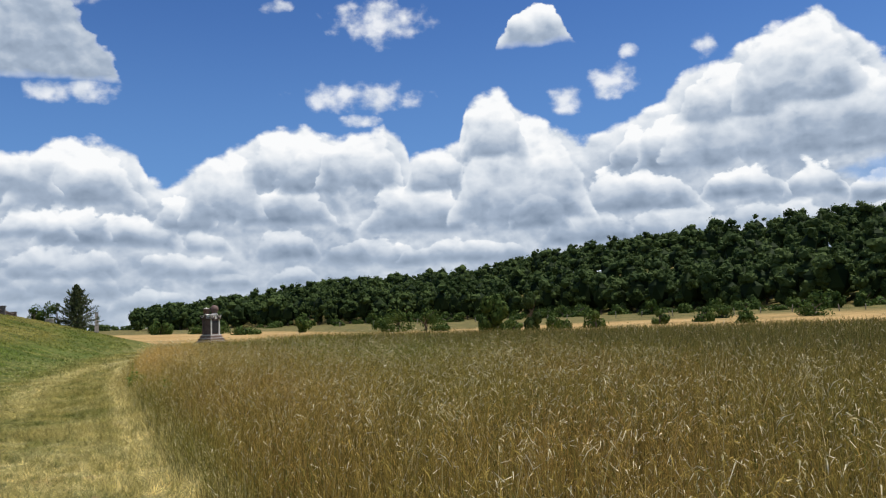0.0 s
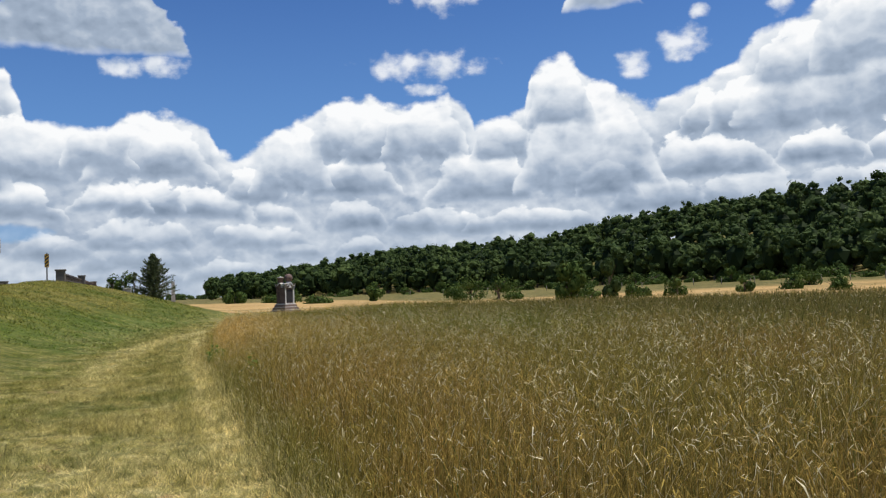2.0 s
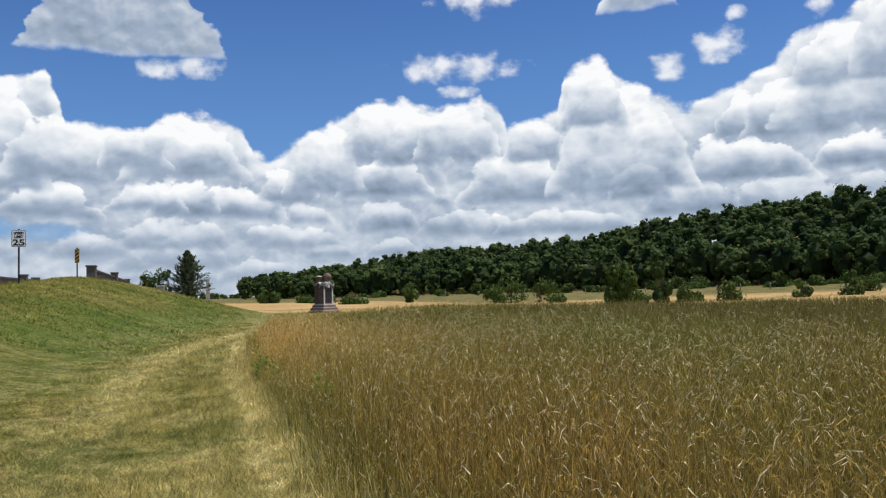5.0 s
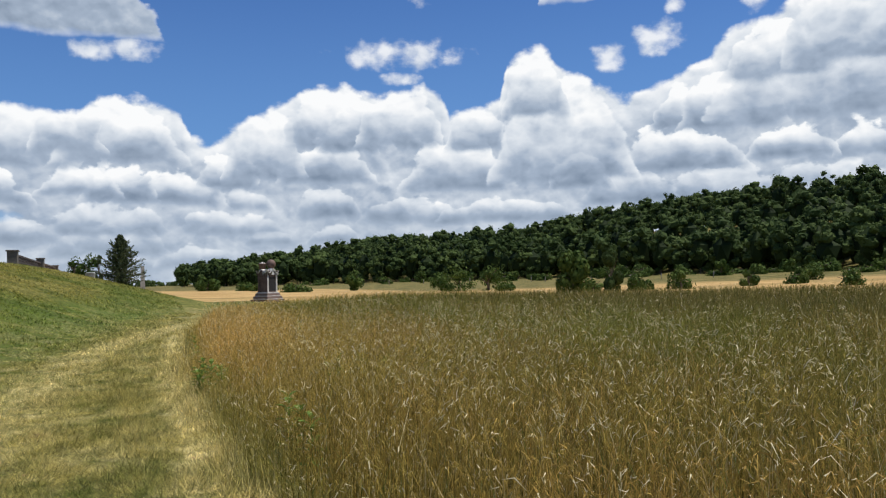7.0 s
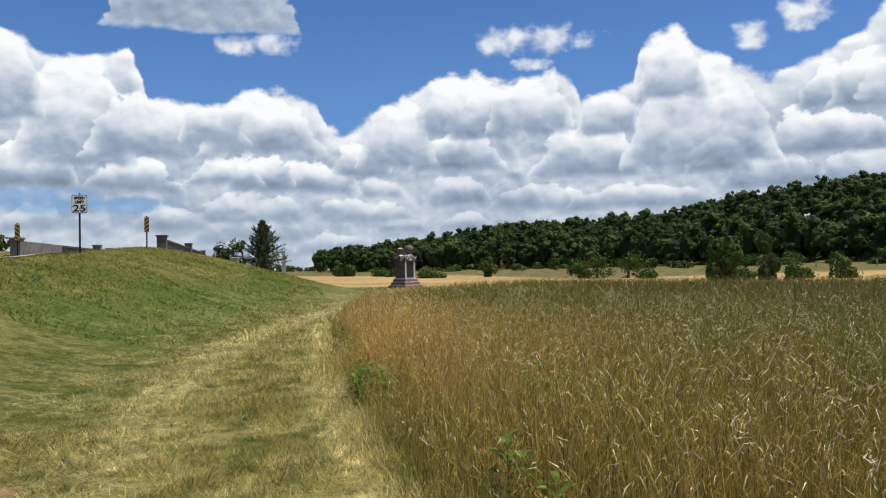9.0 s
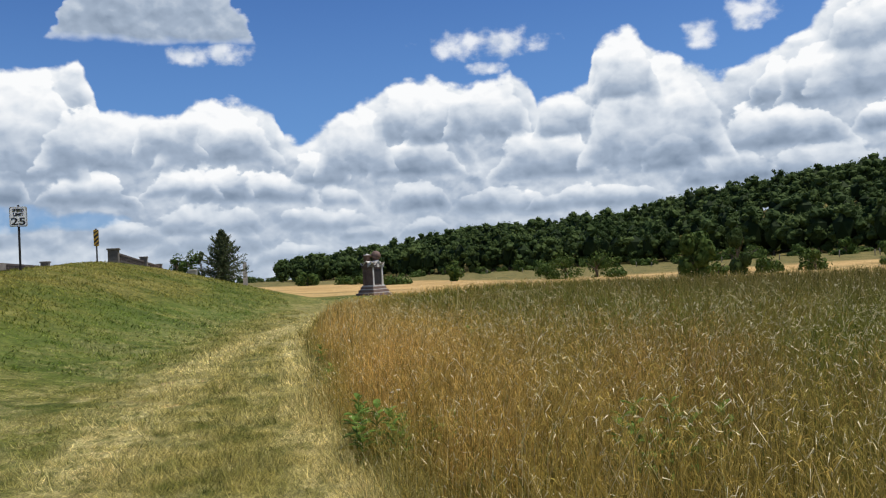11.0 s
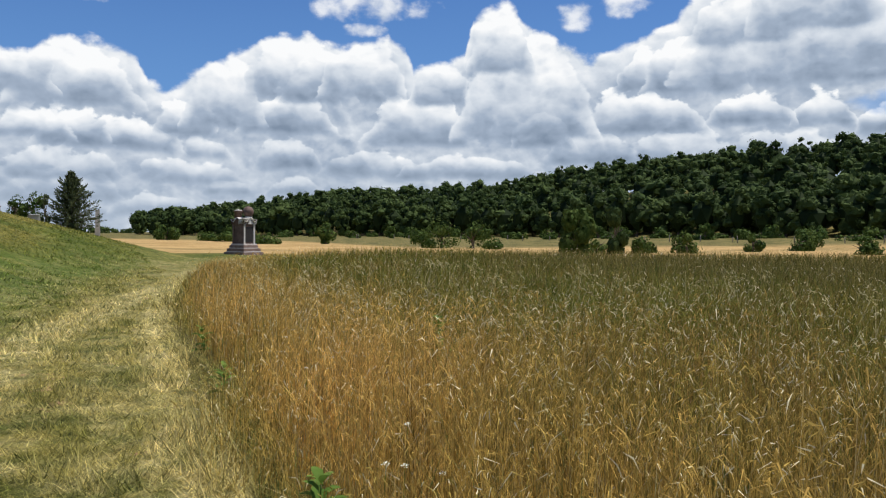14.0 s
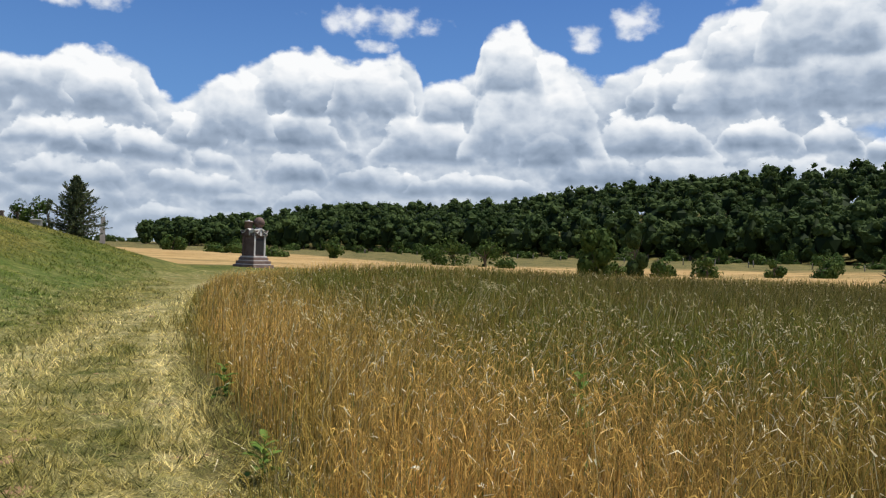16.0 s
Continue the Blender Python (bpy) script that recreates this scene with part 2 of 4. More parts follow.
for heaps, dark, pale, blend in ((FAR_CLOUDS, 0.20, 0.86, 0.78), (MIDDLE_CLOUDS, 0.20, 1.10, 0.84), (NEAR_CLOUDS, 0.30, 1.10, 0.84)):
    for a, e, wide_, tall in sorted(heaps, key=lambda heap: heap[1]):
        u = g.math("POWER", g.math("ABSOLUTE", g.math("MULTIPLY", g.math("SUBTRACT", az, a), 1 / wide_)), 2.4)
        up = g.math("SUBTRACT", lift, e)
        dome = g.math("SUBTRACT", g.math("MULTIPLY", g.math("SUBTRACT", 1.0, u), tall), up)
        inside = g.math("MULTIPLY_ADD", ruffle, min(1.5, 0.5 * tall), dome)
        crisp = g.step(g.math("MULTIPLY_ADD", ruffle, 0.35, up), -0.35, 0.3)
        shape = g.math("MULTIPLY", g.step(inside, 0.0, 0.12 + 0.08 * tall), crisp)
        if e > 15:
            cover = g.math("MAXIMUM", cover, shape)
        rise = g.step(g.math("MULTIPLY_ADD", ruffle, -0.22 * tall, up), -0.1, tall * 0.8)
        rise = g.math("MAXIMUM", rise, g.math("MULTIPLY_ADD", inside, -1.15 / tall, 0.72))
        bright = g.math("MULTIPLY_ADD", rise, (0.50 if e > 15 and wide_ > 5 else pale) - dark, dark)
        fade = g.math("MULTIPLY", shape, blend)
        tone = g.math("ADD", g.math("MULTIPLY", tone, g.math("SUBTRACT", 1.0, fade)), g.math("MULTIPLY", fade, bright))
lit = g.math("MULTIPLY_ADD", relief, 0.50, tone)
lit = g.math("MULTIPLY_ADD", g.math("SUBTRACT", soft, 0.52), 0.40, lit)
lit = g.math("MULTIPLY_ADD", g.math("SUBTRACT", rag, 0.5), 0.10, lit)
lit = g.math("MINIMUM", g.math("MAXIMUM", lit, 0.0), 1.0)
ramp = g.tree.nodes.new("ShaderNodeValToRGB")
g.join(lit, ramp.inputs[0])
stops = ramp.color_ramp.elements
stops[0].position, stops[0].color = 0.15, (0.215, 0.28, 0.38, 1)
stops[1].position, stops[1].color = 1.0, (0.96, 0.97, 0.98, 1)
for pos, col in ((0.45, (0.37, 0.45, 0.57, 1)), (0.75, (0.69, 0.745, 0.815, 1))):
    stops.new(pos).color = col
blue = g.mix(1.0, sky.outputs[0], (0.040, 0.064, 0.102), "MULTIPLY")
blue = g.mix(g.math("MULTIPLY", g.step(el, 24.0, 7.0), 0.32), blue, (0.20, 0.40, 0.72))
haze = g.step(el, 6.0, -2.0)
cloudy = g.mix(g.math("MULTIPLY", haze, 0.35), ramp.outputs[0], (0.55, 0.63, 0.72))
bg = g.put("ShaderNodeBackground", Strength=1.0)
g.join(g.mix(cover, blue, cloudy), bg.inputs["Color"])
g.join(bg.outputs[0], g.put("ShaderNodeOutputWorld").inputs["Surface"])

sun = new("sun", bpy.data.lights.new("sun", "SUN"))
sun.data.energy, sun.data.angle, sun.data.color = 5.0, radians(0.6), (1.0, 0.95, 0.87)
sun.matrix_world = look((300 * math.sin(radians(SUN_AZ)), 300 * math.cos(radians(SUN_AZ)), 300 * math.tan(radians(SUN_EL))), (0, 0, 0))


# ---- the lie of the land ----
def field_edge(y):
    """x of the left edge of the tall grass."""
    return 0.85 + 0.026 * y + 0.0033 * np.maximum(y - 20, 0) ** 2 + 0.012 * np.maximum(y - 50, 0) ** 2


WOOD_AZ = [-60, 4, 15, 25, 36, 45, 53, 65, 90]
WOOD_R = [420, 400, 330, 275, 235, 205, 185, 175, 175]
RISE_AZ = [-60, 4, 10, 15.6, 27, 31, 36, 44, 53, 90]
RISE = [0, 0, 4.0, 9.2, 10.2, 14.9, 17.0, 18.6, 18.8, 18.8]


def land(x, y):
    """Height of the ground."""
    x, y = np.asarray(x, float), np.asarray(y, float)
    # road bank with a long mown slope
    shoulder = np.interp(y, [-20, 10, 30, 50, 63, 85, 120, 200], [0.0, 0.35, 1.6, 2.4, 3.0, 3.05, 2.2, 0.5])
    xs = np.interp(y, [-20, 30, 50, 63, 85], [-9, -8, -7, -5.6, -4.4])
    xf = np.interp(y, [-20, 10, 30, 50, 65, 75, 85, 140], [-4, -3.2, -1.6, 1.5, 8.5, 6.0, 5.0, 8.0])
    u = np.clip((xf - x) / (xf - xs), 0, 1)
    u = 0.5 * u + 0.5 * u * u * (3 - 2 * u)
    z = shoulder * u * (1 - smooth(16, 45, xs - x))
    z = z - 0.40 * smooth(0.6, 1.6, xs - x) * (1 - smooth(7.5, 9.0, xs - x)) * np.clip(shoulder, 0, 1)
    # the field dips a little, then the far ground lifts to the wood
    right = np.clip((x - 2) / 45, 0, 1)
    z = z - 0.45 * right * right * (3 - 2 * right)
    r, a = np.hypot(x, y), np.degrees(np.arctan2(x, y))
    wood = np.interp(a, WOOD_AZ, WOOD_R)
    z = z + smooth(0.45, 1.0, r / wood) * np.interp(a, [-20, 0, 30, 53, 80], [0, 0.3, 1.1, 1.8, 1.8])
    z = z + np.interp(a, RISE_AZ, RISE) * smooth(0, 105, r - wood) * smooth(-90, 0, a + 10)
    z = z + 0.03 * np.sin(x * 0.9 + 0.4 * y) * np.cos(0.55 * y - 0.3 * x) * smooth(1.0, 8.0, np.abs(x - 0.4))
    return z


# ---- materials ----
def ground_colour(g, blades=0.0):
    """Mown grass with straw tracks beside the tall grass, stubble beyond, by the place in the plan."""
    pos = g.place()
    x, y, z = g.split(pos)
    flat = g.vec(x, y, 0.0)
    far = g.math("MAXIMUM", g.math("SUBTRACT", y, 20.0), 0.0)
    edge = g.math("ADD", g.math("ADD", 0.85, g.math("MULTIPLY", y, 0.026)), g.math("ADD", g.math("MULTIPLY", g.math("MULTIPLY", far, far), 0.0033), g.math("MULTIPLY", g.math("POWER", g.math("MAXIMUM", g.math("SUBTRACT", y, 50.0), 0.0), 2.0), 0.012)))
    u = g.math("ADD", g.math("SUBTRACT", edge, x), g.math("MULTIPLY", g.math("SUBTRACT", g.noise(flat, 0.8, 3.0), 0.5), 0.6))
    lane_a = g.math("MULTIPLY", g.step(u, -0.15, 0.1), g.step(u, 0.75, 0.3))
    off = g.math("ABSOLUTE", g.math("SUBTRACT", u, g.math("SUBTRACT", 2.15, g.math("MULTIPLY", g.step(y, 26.0, 42.0), 1.6))))
    lane_b = g.math("MULTIPLY", g.step(off, 0.85, 0.15), g.step(y, 47.0, 39.0))
    patch = g.step(g.noise(flat, 0.55, 5.0, 0.65), 0.47, 0.62)
    near = g.step(u, 7.0, 2.6)
    worn = g.step(g.noise(flat, 0.7, 4.0, 0.65), 0.3, 0.55)
    straw = g.math("MULTIPLY", g.math("MAXIMUM", lane_a, g.math("MULTIPLY", lane_b, g.math("MULTIPLY_ADD", g.step(y, 14.0, 23.0), 0.6, 0.3))), g.math("ADD", 0.30, g.math("MULTIPLY", worn, 0.75)))
    mottle = g.step(g.noise(g.vec(x, y, 4.0), 1.5, 6.0, 0.72), 0.47, 0.60)
    straw = g.math("MAXIMUM", straw, g.math("MULTIPLY", g.math("MULTIPLY", g.math("MAXIMUM", patch, mottle), near), 0.50))
    early = g.math("MULTIPLY", g.math("MULTIPLY", g.step(y, 17.0, 9.0), g.step(u, 4.0, 2.0)), g.math("ADD", 0.3, g.math("MULTIPLY", worn, 0.5)))
    straw = g.math("MAXIMUM", straw, early)
    thin = g.step(g.noise(flat, 4.5, 5.0, 0.75), 0.40, 0.62)
    straw = g.math("MULTIPLY", straw, g.math("ADD", 0.25, g.math("MULTIPLY", thin, 1.0)), clamp=True)
    lush = g.mix(g.step(g.noise(flat, 2.6, 6.0, 0.78), 0.34, 0.66), (0.070, 0.084, 0.018), (0.25, 0.222, 0.062))
    lush = g.mix(g.math("MULTIPLY", g.step(g.noise(flat, 0.16, 3.0), 0.4, 0.6), 0.5), lush, (0.078, 0.125, 0.02))
    # greener foot of the bank, browner crest
    foot = g.math("MULTIPLY", g.step(y, 24.0, 33.0), g.step(y, 66.0, 50.0))
    lush = g.mix(g.math("MULTIPLY", g.math("MULTIPLY", foot, g.step(u, 1.0, 3.5)), g.math("MULTIPLY", g.step(z, 1.4, 0.4), 0.55)), lush, (0.075, 0.135, 0.022))
    lush = g.mix(g.math("MULTIPLY", g.step(z, 1.2, 2.6), 0.5), lush, g.mix(g.step(g.noise(flat, 0.5, 5.0, 0.7), 0.42, 0.6), (0.135, 0.135, 0.030), (0.26, 0.215, 0.068)))
    lush = g.mix(g.math("MULTIPLY", g.step(u, 4.0, 1.0), 0.75), lush, g.mix(g.step(g.noise(flat, 1.6, 6.0, 0.72), 0.38, 0.60), (0.085, 0.098, 0.022), (0.33, 0.28, 0.10)))
    streak = g.noise(g.vec(x, y, 5.0), 0.55, 6.0, 0.75)
    lush = g.mix(g.math("MULTIPLY", g.step(streak, 0.54, 0.64), 0.5), lush, (0.30, 0.275, 0.095))
    tuft = g.step(g.noise(g.vec(x, y, 9.0), 0.42, 6.0, 0.7), 0.53, 0.60)
    lush = g.mix(g.math("MULTIPLY", tuft, 0.5), lush, (0.050, 0.085, 0.015))
    dry = g.mix(g.step(g.noise(flat, 2.6, 6.0, 0.75), 0.3, 0.7), (0.34, 0.275, 0.11), (0.62, 0.555, 0.30))
    bare = g.math("MULTIPLY", g.step(g.noise(flat, 1.7, 4.0, 0.7), 0.61, 0.66), g.step(u, 4.5, 2.0))
    c = g.mix(straw, lush, dry)
    if not blades:
        grain = g.step(g.math("ADD", g.math("MULTIPLY", g.noise(flat, 42.0, 4.0, 0.75), 0.5), g.math("MULTIPLY", g.noise(flat, 5.0, 5.0, 0.78), 0.5)), 0.38, 0.60)
        c = g.mix(1.0, c, g.mix(grain, (0.32, 0.34, 0.26), (1.12, 1.08, 1.0)), "MULTIPLY")
        c = g.mix(bare, c, (0.36, 0.22, 0.12))
    return c, flat, x, y, u


def build_ground(g):
    c, flat, x, y, u = ground_colour(g)
    # beyond the tall grass: tan stubble in strips, rough green before the wood
    r = g.math("ADD", y, g.math("MULTIPLY", x, 0.42))
    strip = g.math("ADD", r, g.math("MULTIPLY", g.math("SUBTRACT", g.noise(flat, 0.03, 4.0), 0.5), 26.0))
    gaps = g.step(g.noise(flat, 0.06, 5.0, 0.7), 0.52, 0.60)
    stubble = g.mix(g.step(g.math("ADD", g.math("MULTIPLY", g.noise(flat, 0.11, 4.0, 0.7), 0.5), g.math("MULTIPLY", g.noise(flat, 1.1, 4.0, 0.7), 0.5)), 0.36, 0.62), (0.30, 0.19, 0.07), (0.50, 0.34, 0.145))
    rough_green = g.mix(g.step(g.noise(flat, 0.3, 6.0, 0.75), 0.35, 0.65), (0.060, 0.062, 0.018), (0.215, 0.175, 0.062))
    reach = g.math("MULTIPLY_ADD", g.step(g.math("DIVIDE", x, g.math("MAXIMUM", y, 1.0)), 0.36, 0.20), 70.0, 146.0)
    past = g.step(g.math("SUBTRACT", strip, reach), 12.0, -10.0)
    tan = g.math("MULTIPLY", g.math("MULTIPLY", g.step(strip, 80.0, 86.0), g.math("MULTIPLY", past, g.step(x, 118.0, 92.0))), g.math("SUBTRACT", 1.0, g.math("MULTIPLY", gaps, 0.5)))
    out = g.math("MAXIMUM", g.step(u, 0.3, -0.3), g.step(strip, 79.0, 84.0))
    thatch = g.mix(g.noise(flat, 3.0, 4.0), (0.06, 0.05, 0.018), (0.14, 0.11, 0.04))
    beyond = g.mix(g.step(strip, 76.0, 82.0), thatch, g.mix(tan, rough_green, stubble))
    c = g.mix(out, c, beyond)
    bump = g.noise(flat, 38.0, 5.0, 0.7)
    return surface(g, c, 0.95, bump=bump, strength=0.7, distance=0.03, gloss=0.1)


def build_lawn(g):
    c, flat, x, y, u = ground_colour(g, 1.0)
    c = g.mix(1.0, c, g.mix(g.island(), (0.36, 0.40, 0.32), (2.6, 2.5, 2.25)), "MULTIPLY")
    return leafy(g, c, 0.45)


def field_tint(g):
    """Golden along the edge, olive and russet further in."""
    pos = g.place()
    x, y, z = g.split(pos)
    flat = g.vec(x, y, 0.0)
    far = g.math("MAXIMUM", g.math("SUBTRACT", y, 20.0), 0.0)
    edge = g.math("ADD", g.math("ADD", 0.85, g.math("MULTIPLY", y, 0.026)), g.math("ADD", g.math("MULTIPLY", g.math("MULTIPLY", far, far), 0.0033), g.math("MULTIPLY", g.math("POWER", g.math("MAXIMUM", g.math("SUBTRACT", y, 50.0), 0.0), 2.0), 0.012)))
    u = g.math("SUBTRACT", x, edge)
    gold = g.math("MULTIPLY", g.step(u, 3.8, 0.6), g.math("ADD", 0.12, g.math("MULTIPLY", g.step(y, 13.0, 23.0), 0.70)))
    gold = g.math("MULTIPLY", gold, g.math("ADD", 0.5, g.math("MULTIPLY", g.step(g.noise(flat, 0.35, 3.0), 0.35, 0.6), 0.6)), clamp=True)
    green = g.step(g.noise(flat, 0.33, 5.0, 0.65), 0.36, 0.56)
    green = g.math("MULTIPLY", green, g.math("MULTIPLY_ADD", g.step(y, 12.0, 20.0), 0.5, 0.5))
    base = g.mix(green, (0.345, 0.226, 0.066), (0.178, 0.198, 0.038))
    base = g.mix(g.math("MULTIPLY", g.step(u, 3.0, 20.0), 0.88), base, (0.182, 0.155, 0.048))
    base = g.mix(g.math("MULTIPLY", gold, 0.9), base, (0.78, 0.47, 0.15))
    base = g.mix(g.math("MULTIPLY", g.step(u, 0.5, 0.1), 0.5), base, (0.15, 0.175, 0.04))
    return base, z


def build_stem(g):
    base, z = field_tint(g)
    rnd = g.island()
    c = g.mix(rnd, g.mix(1.0, base, (0.30, 0.33, 0.28), "MULTIPLY"), g.mix(1.0, base, (1.75, 1.7, 1.5), "MULTIPLY"))
    c = g.mix(g.math("MULTIPLY", g.step(rnd, 0.90, 0.92), 0.8), c, (0.62, 0.50, 0.26))
    c = g.mix(g.step(rnd, 0.95, 0.97), c, (0.14, 0.19, 0.045))
    return leafy(g, c, 0.35)


def build_head(g):
    base, z = field_tint(g)
    rnd = g.island()
    c = g.mix(rnd, g.mix(1.0, base, (0.6, 0.6, 0.5), "MULTIPLY"), g.mix(1.0, base, (1.6, 1.55, 1.35), "MULTIPLY"))
    c = g.mix(g.step(rnd, 0.87, 0.88), c, (0.92, 0.82, 0.52))
    return leafy(g, c, 0.3)


def foliage(dark, light, scale=0.15, through=0.25):
    def build(g):
        pos = g.place()
        n = g.noise(pos, scale, 3.0, 0.6)
        n2 = g.noise(pos, scale * 2.7, 2.0, 0.5)
        c = g.mix(g.step(g.math("ADD", g.math("MULTIPLY", n, 0.5), g.math("MULTIPLY", n2, 0.5)), 0.38, 0.62), dark, light)
        c = g.mix(1.0, c, g.mix(g.island(), (0.72, 0.76, 0.68), (1.25, 1.22, 1.12)), "MULTIPLY")
        return leafy(g, c, through)
    return build


def stone(a, b, scale=6.0, rough=0.8):
    def build(g):
        pos = g.tree.nodes.new("ShaderNodeTexCoord").outputs["Object"]
        n = g.noise(pos, scale, 6.0, 0.65)
        s = g.noise(pos, scale * 14, 3.0, 0.6)
        c = g.mix(g.step(n, 0.3, 0.7), a, b)
        c = g.mix(g.math("MULTIPLY", g.step(s, 0.5, 0.75), 0.35), c, [v * 0.45 for v in a])
        return surface(g, c, rough, bump=s, strength=0.35, distance=0.01)
    return build


def paint(colour, rough=0.5, metal=0.0, wear=0.25):
    def build(g):
        pos = g.tree.nodes.new("ShaderNodeTexCoord").outputs["Object"]
        n = g.noise(pos, 9.0, 6.0, 0.7)
        c = g.mix(g.math("MULTIPLY", g.step(n, 0.5, 0.8), wear), colour, [v * 0.55 + 0.02 for v in colour])
        return surface(g, c, rough, metal, bump=n, strength=0.1, distance=0.004)
    return build


GROUND = material("mown_ground", build_ground)
LAWN = material("lawn_blades", build_lawn)
STEM = material("dry_grass_stem", build_stem)
HEAD = material("dry_grass_head", build_head)
WOOD_LEAF = material("oak_foliage", foliage((0.045, 0.074, 0.024), (0.084, 0.120, 0.038), 0.06, 0.26))
# near-black copy of the oak foliage, painting the shade inside the crowns
INNER = material("foliage_shade_tone", foliage((0.014, 0.026, 0.008), (0.022, 0.036, 0.011), 0.05, 0.05))
BUSH_LEAF = material("bush_foliage", foliage((0.040, 0.076, 0.018), (0.105, 0.148, 0.038), 0.5))
WEED_LEAF = material("weed_leaf", foliage((0.11, 0.19, 0.035), (0.21, 0.31, 0.07), 3.0, 0.35))
YELLOW_LEAF = material("yellowed_leaf", foliage((0.45, 0.34, 0.05), (0.6, 0.5, 0.1), 3.0, 0.3))
NEEDLE = material("spruce_needles", foliage((0.055, 0.078, 0.040), (0.125, 0.145, 0.075), 1.2, 0.2))
PALE = material("pale_grass", foliage((0.55, 0.45, 0.22), (0.80, 0.70, 0.42), 3.0, 0.35))
PETAL = material("white_petals", foliage((0.70, 0.70, 0.60), (0.82, 0.82, 0.74), 20.0, 0.2))
BARK = material("bark", stone((0.10, 0.075, 0.05), (0.17, 0.135, 0.095), 5.0))
# brown granite, also used to paint shade on the monument's left-hand faces
BROWNSTONE = material("brown_granite", stone((0.105, 0.064, 0.052), (0.17, 0.11, 0.09), 3.0, 0.7))
# pale granite, also used to paint sun on the monument's right-hand faces
GREYSTONE = material("grey_granite", stone((0.48, 0.45, 0.41), (0.66, 0.63, 0.58), 3.0, 0.7))
# brown tone of the steps, with the shade on the risers painted in
STEPSTONE = material("step_shade_granite", stone((0.17, 0.11, 0.088), (0.28, 0.205, 0.17), 3.0, 0.8))
DARKSTONE = material("polished_panel", stone((0.022, 0.02, 0.02), (0.045, 0.04, 0.038), 5.0, 0.45))
SLAB = material("concrete", stone((0.30, 0.28, 0.25), (0.45, 0.42, 0.37), 2.0))
WALLSTONE = material("weathered_stone", stone((0.10, 0.088, 0.075), (0.20, 0.18, 0.15), 2.2))
IRON = material("dark_rail", paint((0.06, 0.045, 0.038), 0.6))
POST = material("weathered_steel", paint((0.030, 0.027, 0.024), 0.6, 0.3))
TIMBER = material("grey_timber", stone((0.20, 0.17, 0.13), (0.36, 0.32, 0.26), 4.0))
WHITE = material("sign_white", paint((0.78, 0.78, 0.74), 0.45, 0.0, 0.12))
BLACK = material("sign_black", paint((0.02, 0.02, 0.02), 0.5))
AMBER = material("sign_yellow", paint((0.46, 0.27, 0.04), 0.5, 0.0, 0.35))
ROADTOP = material("pale_road", stone((0.28, 0.27, 0.25), (0.42, 0.40, 0.37), 3.0))
SHINGLE = material("grey_siding", stone((0.42, 0.42, 0.40), (0.6, 0.6, 0.57), 1.0))


# ---- ground ----
def make_ground():
    rings = np.r_[0.0, 0.35 * 1.058 ** np.arange(0, 166)]
    rings = rings[rings < 4200]
    rings = np.r_[rings, 4300]
    ang = np.concatenate([np.linspace(-30, 80, 221)[:-1], np.linspace(80, 330, 126)[:-1]])
    r, a = np.meshgrid(rings[1:], np.radians(ang), indexing="ij")
    x, y = r * np.sin(a), r * np.cos(a) - 2
    x, y = np.r_[0.0, x.ravel()], np.r_[-2.0, y.ravel()]
    z = land(x, y)
    n, m = len(rings) - 1, len(ang)
    i, k = np.meshgrid(np.arange(n - 1), np.arange(m), indexing="ij")
    k2 = (k + 1) % m
    quads = np.stack([1 + i * m + k, 1 + i * m + k2, 1 + (i + 1) * m + k2, 1 + (i + 1) * m + k], -1).reshape(-1, 4)
    tris = [(0, 1 + (k + 1) % m, 1 + k) for k in range(m)]
    ob = link_mesh("ground", np.stack([x, y, z], 1).tolist(), tris + quads.tolist(), [GROUND], shade=True)
    return tagged(ob, "mown grass with straw tracks, slope and tan stubble beyond", "ground", kind="structure")


make_ground()


# ---- tall grass and lawn ----
def path_gap(x, y):
    """Distance from the line of the walk."""
    yy = np.clip(y, 0, 20.2)
    return np.hypot(x - 0.033 * yy, y - yy)


def scatter(x0, x1, y0, y1, density, cell=1.0):
    gx, gy = np.meshgrid(np.arange(x0, x1, cell), np.arange(y0, y1, cell), indexing="ij")
    gx, gy = gx.ravel(), gy.ravel()
    n = rng.poisson(np.maximum(density(gx + cell / 2, gy + cell / 2), 0) * cell * cell)
    x, y = np.repeat(gx, n), np.repeat(gy, n)
    return x + rng.random(len(x)) * cell, y + rng.random(len(y)) * cell


def patchy(x, y, s=1.0):
    """A cheap uneven field of values from -1 to 1."""
    return (np.sin(x * 0.9 * s + 1.3 * np.sin(y * 0.7 * s)) + np.sin(y * 1.1 * s + 1.7 * np.sin(x * 0.6 * s + 1)) + 0.6 * np.sin(2.3 * s * (x + y) + np.sin(1.9 * s * x))) / 2.6


def blades(x, y, z, height, width, lean, bend, way):
    """Stems of two segments and a tip: triangles and a quad, as loose corners."""
    n = len(x)
    t = rng.random(n) * 2 * np.pi
    wx, wy = np.cos(t) * width, np.sin(t) * width
    dx, dy = np.cos(way), np.sin(way)
    p0 = np.stack([x, y, z], 1)
    p1 = p0 + np.stack([dx * lean * 0.35, dy * lean * 0.35, height * 0.6], 1)
    p2 = p0 + np.stack([dx * (lean + bend), dy * (lean + bend), height], 1)
    w = np.stack([wx, wy, np.zeros(n)], 1)
    return p0, p1, p2, w


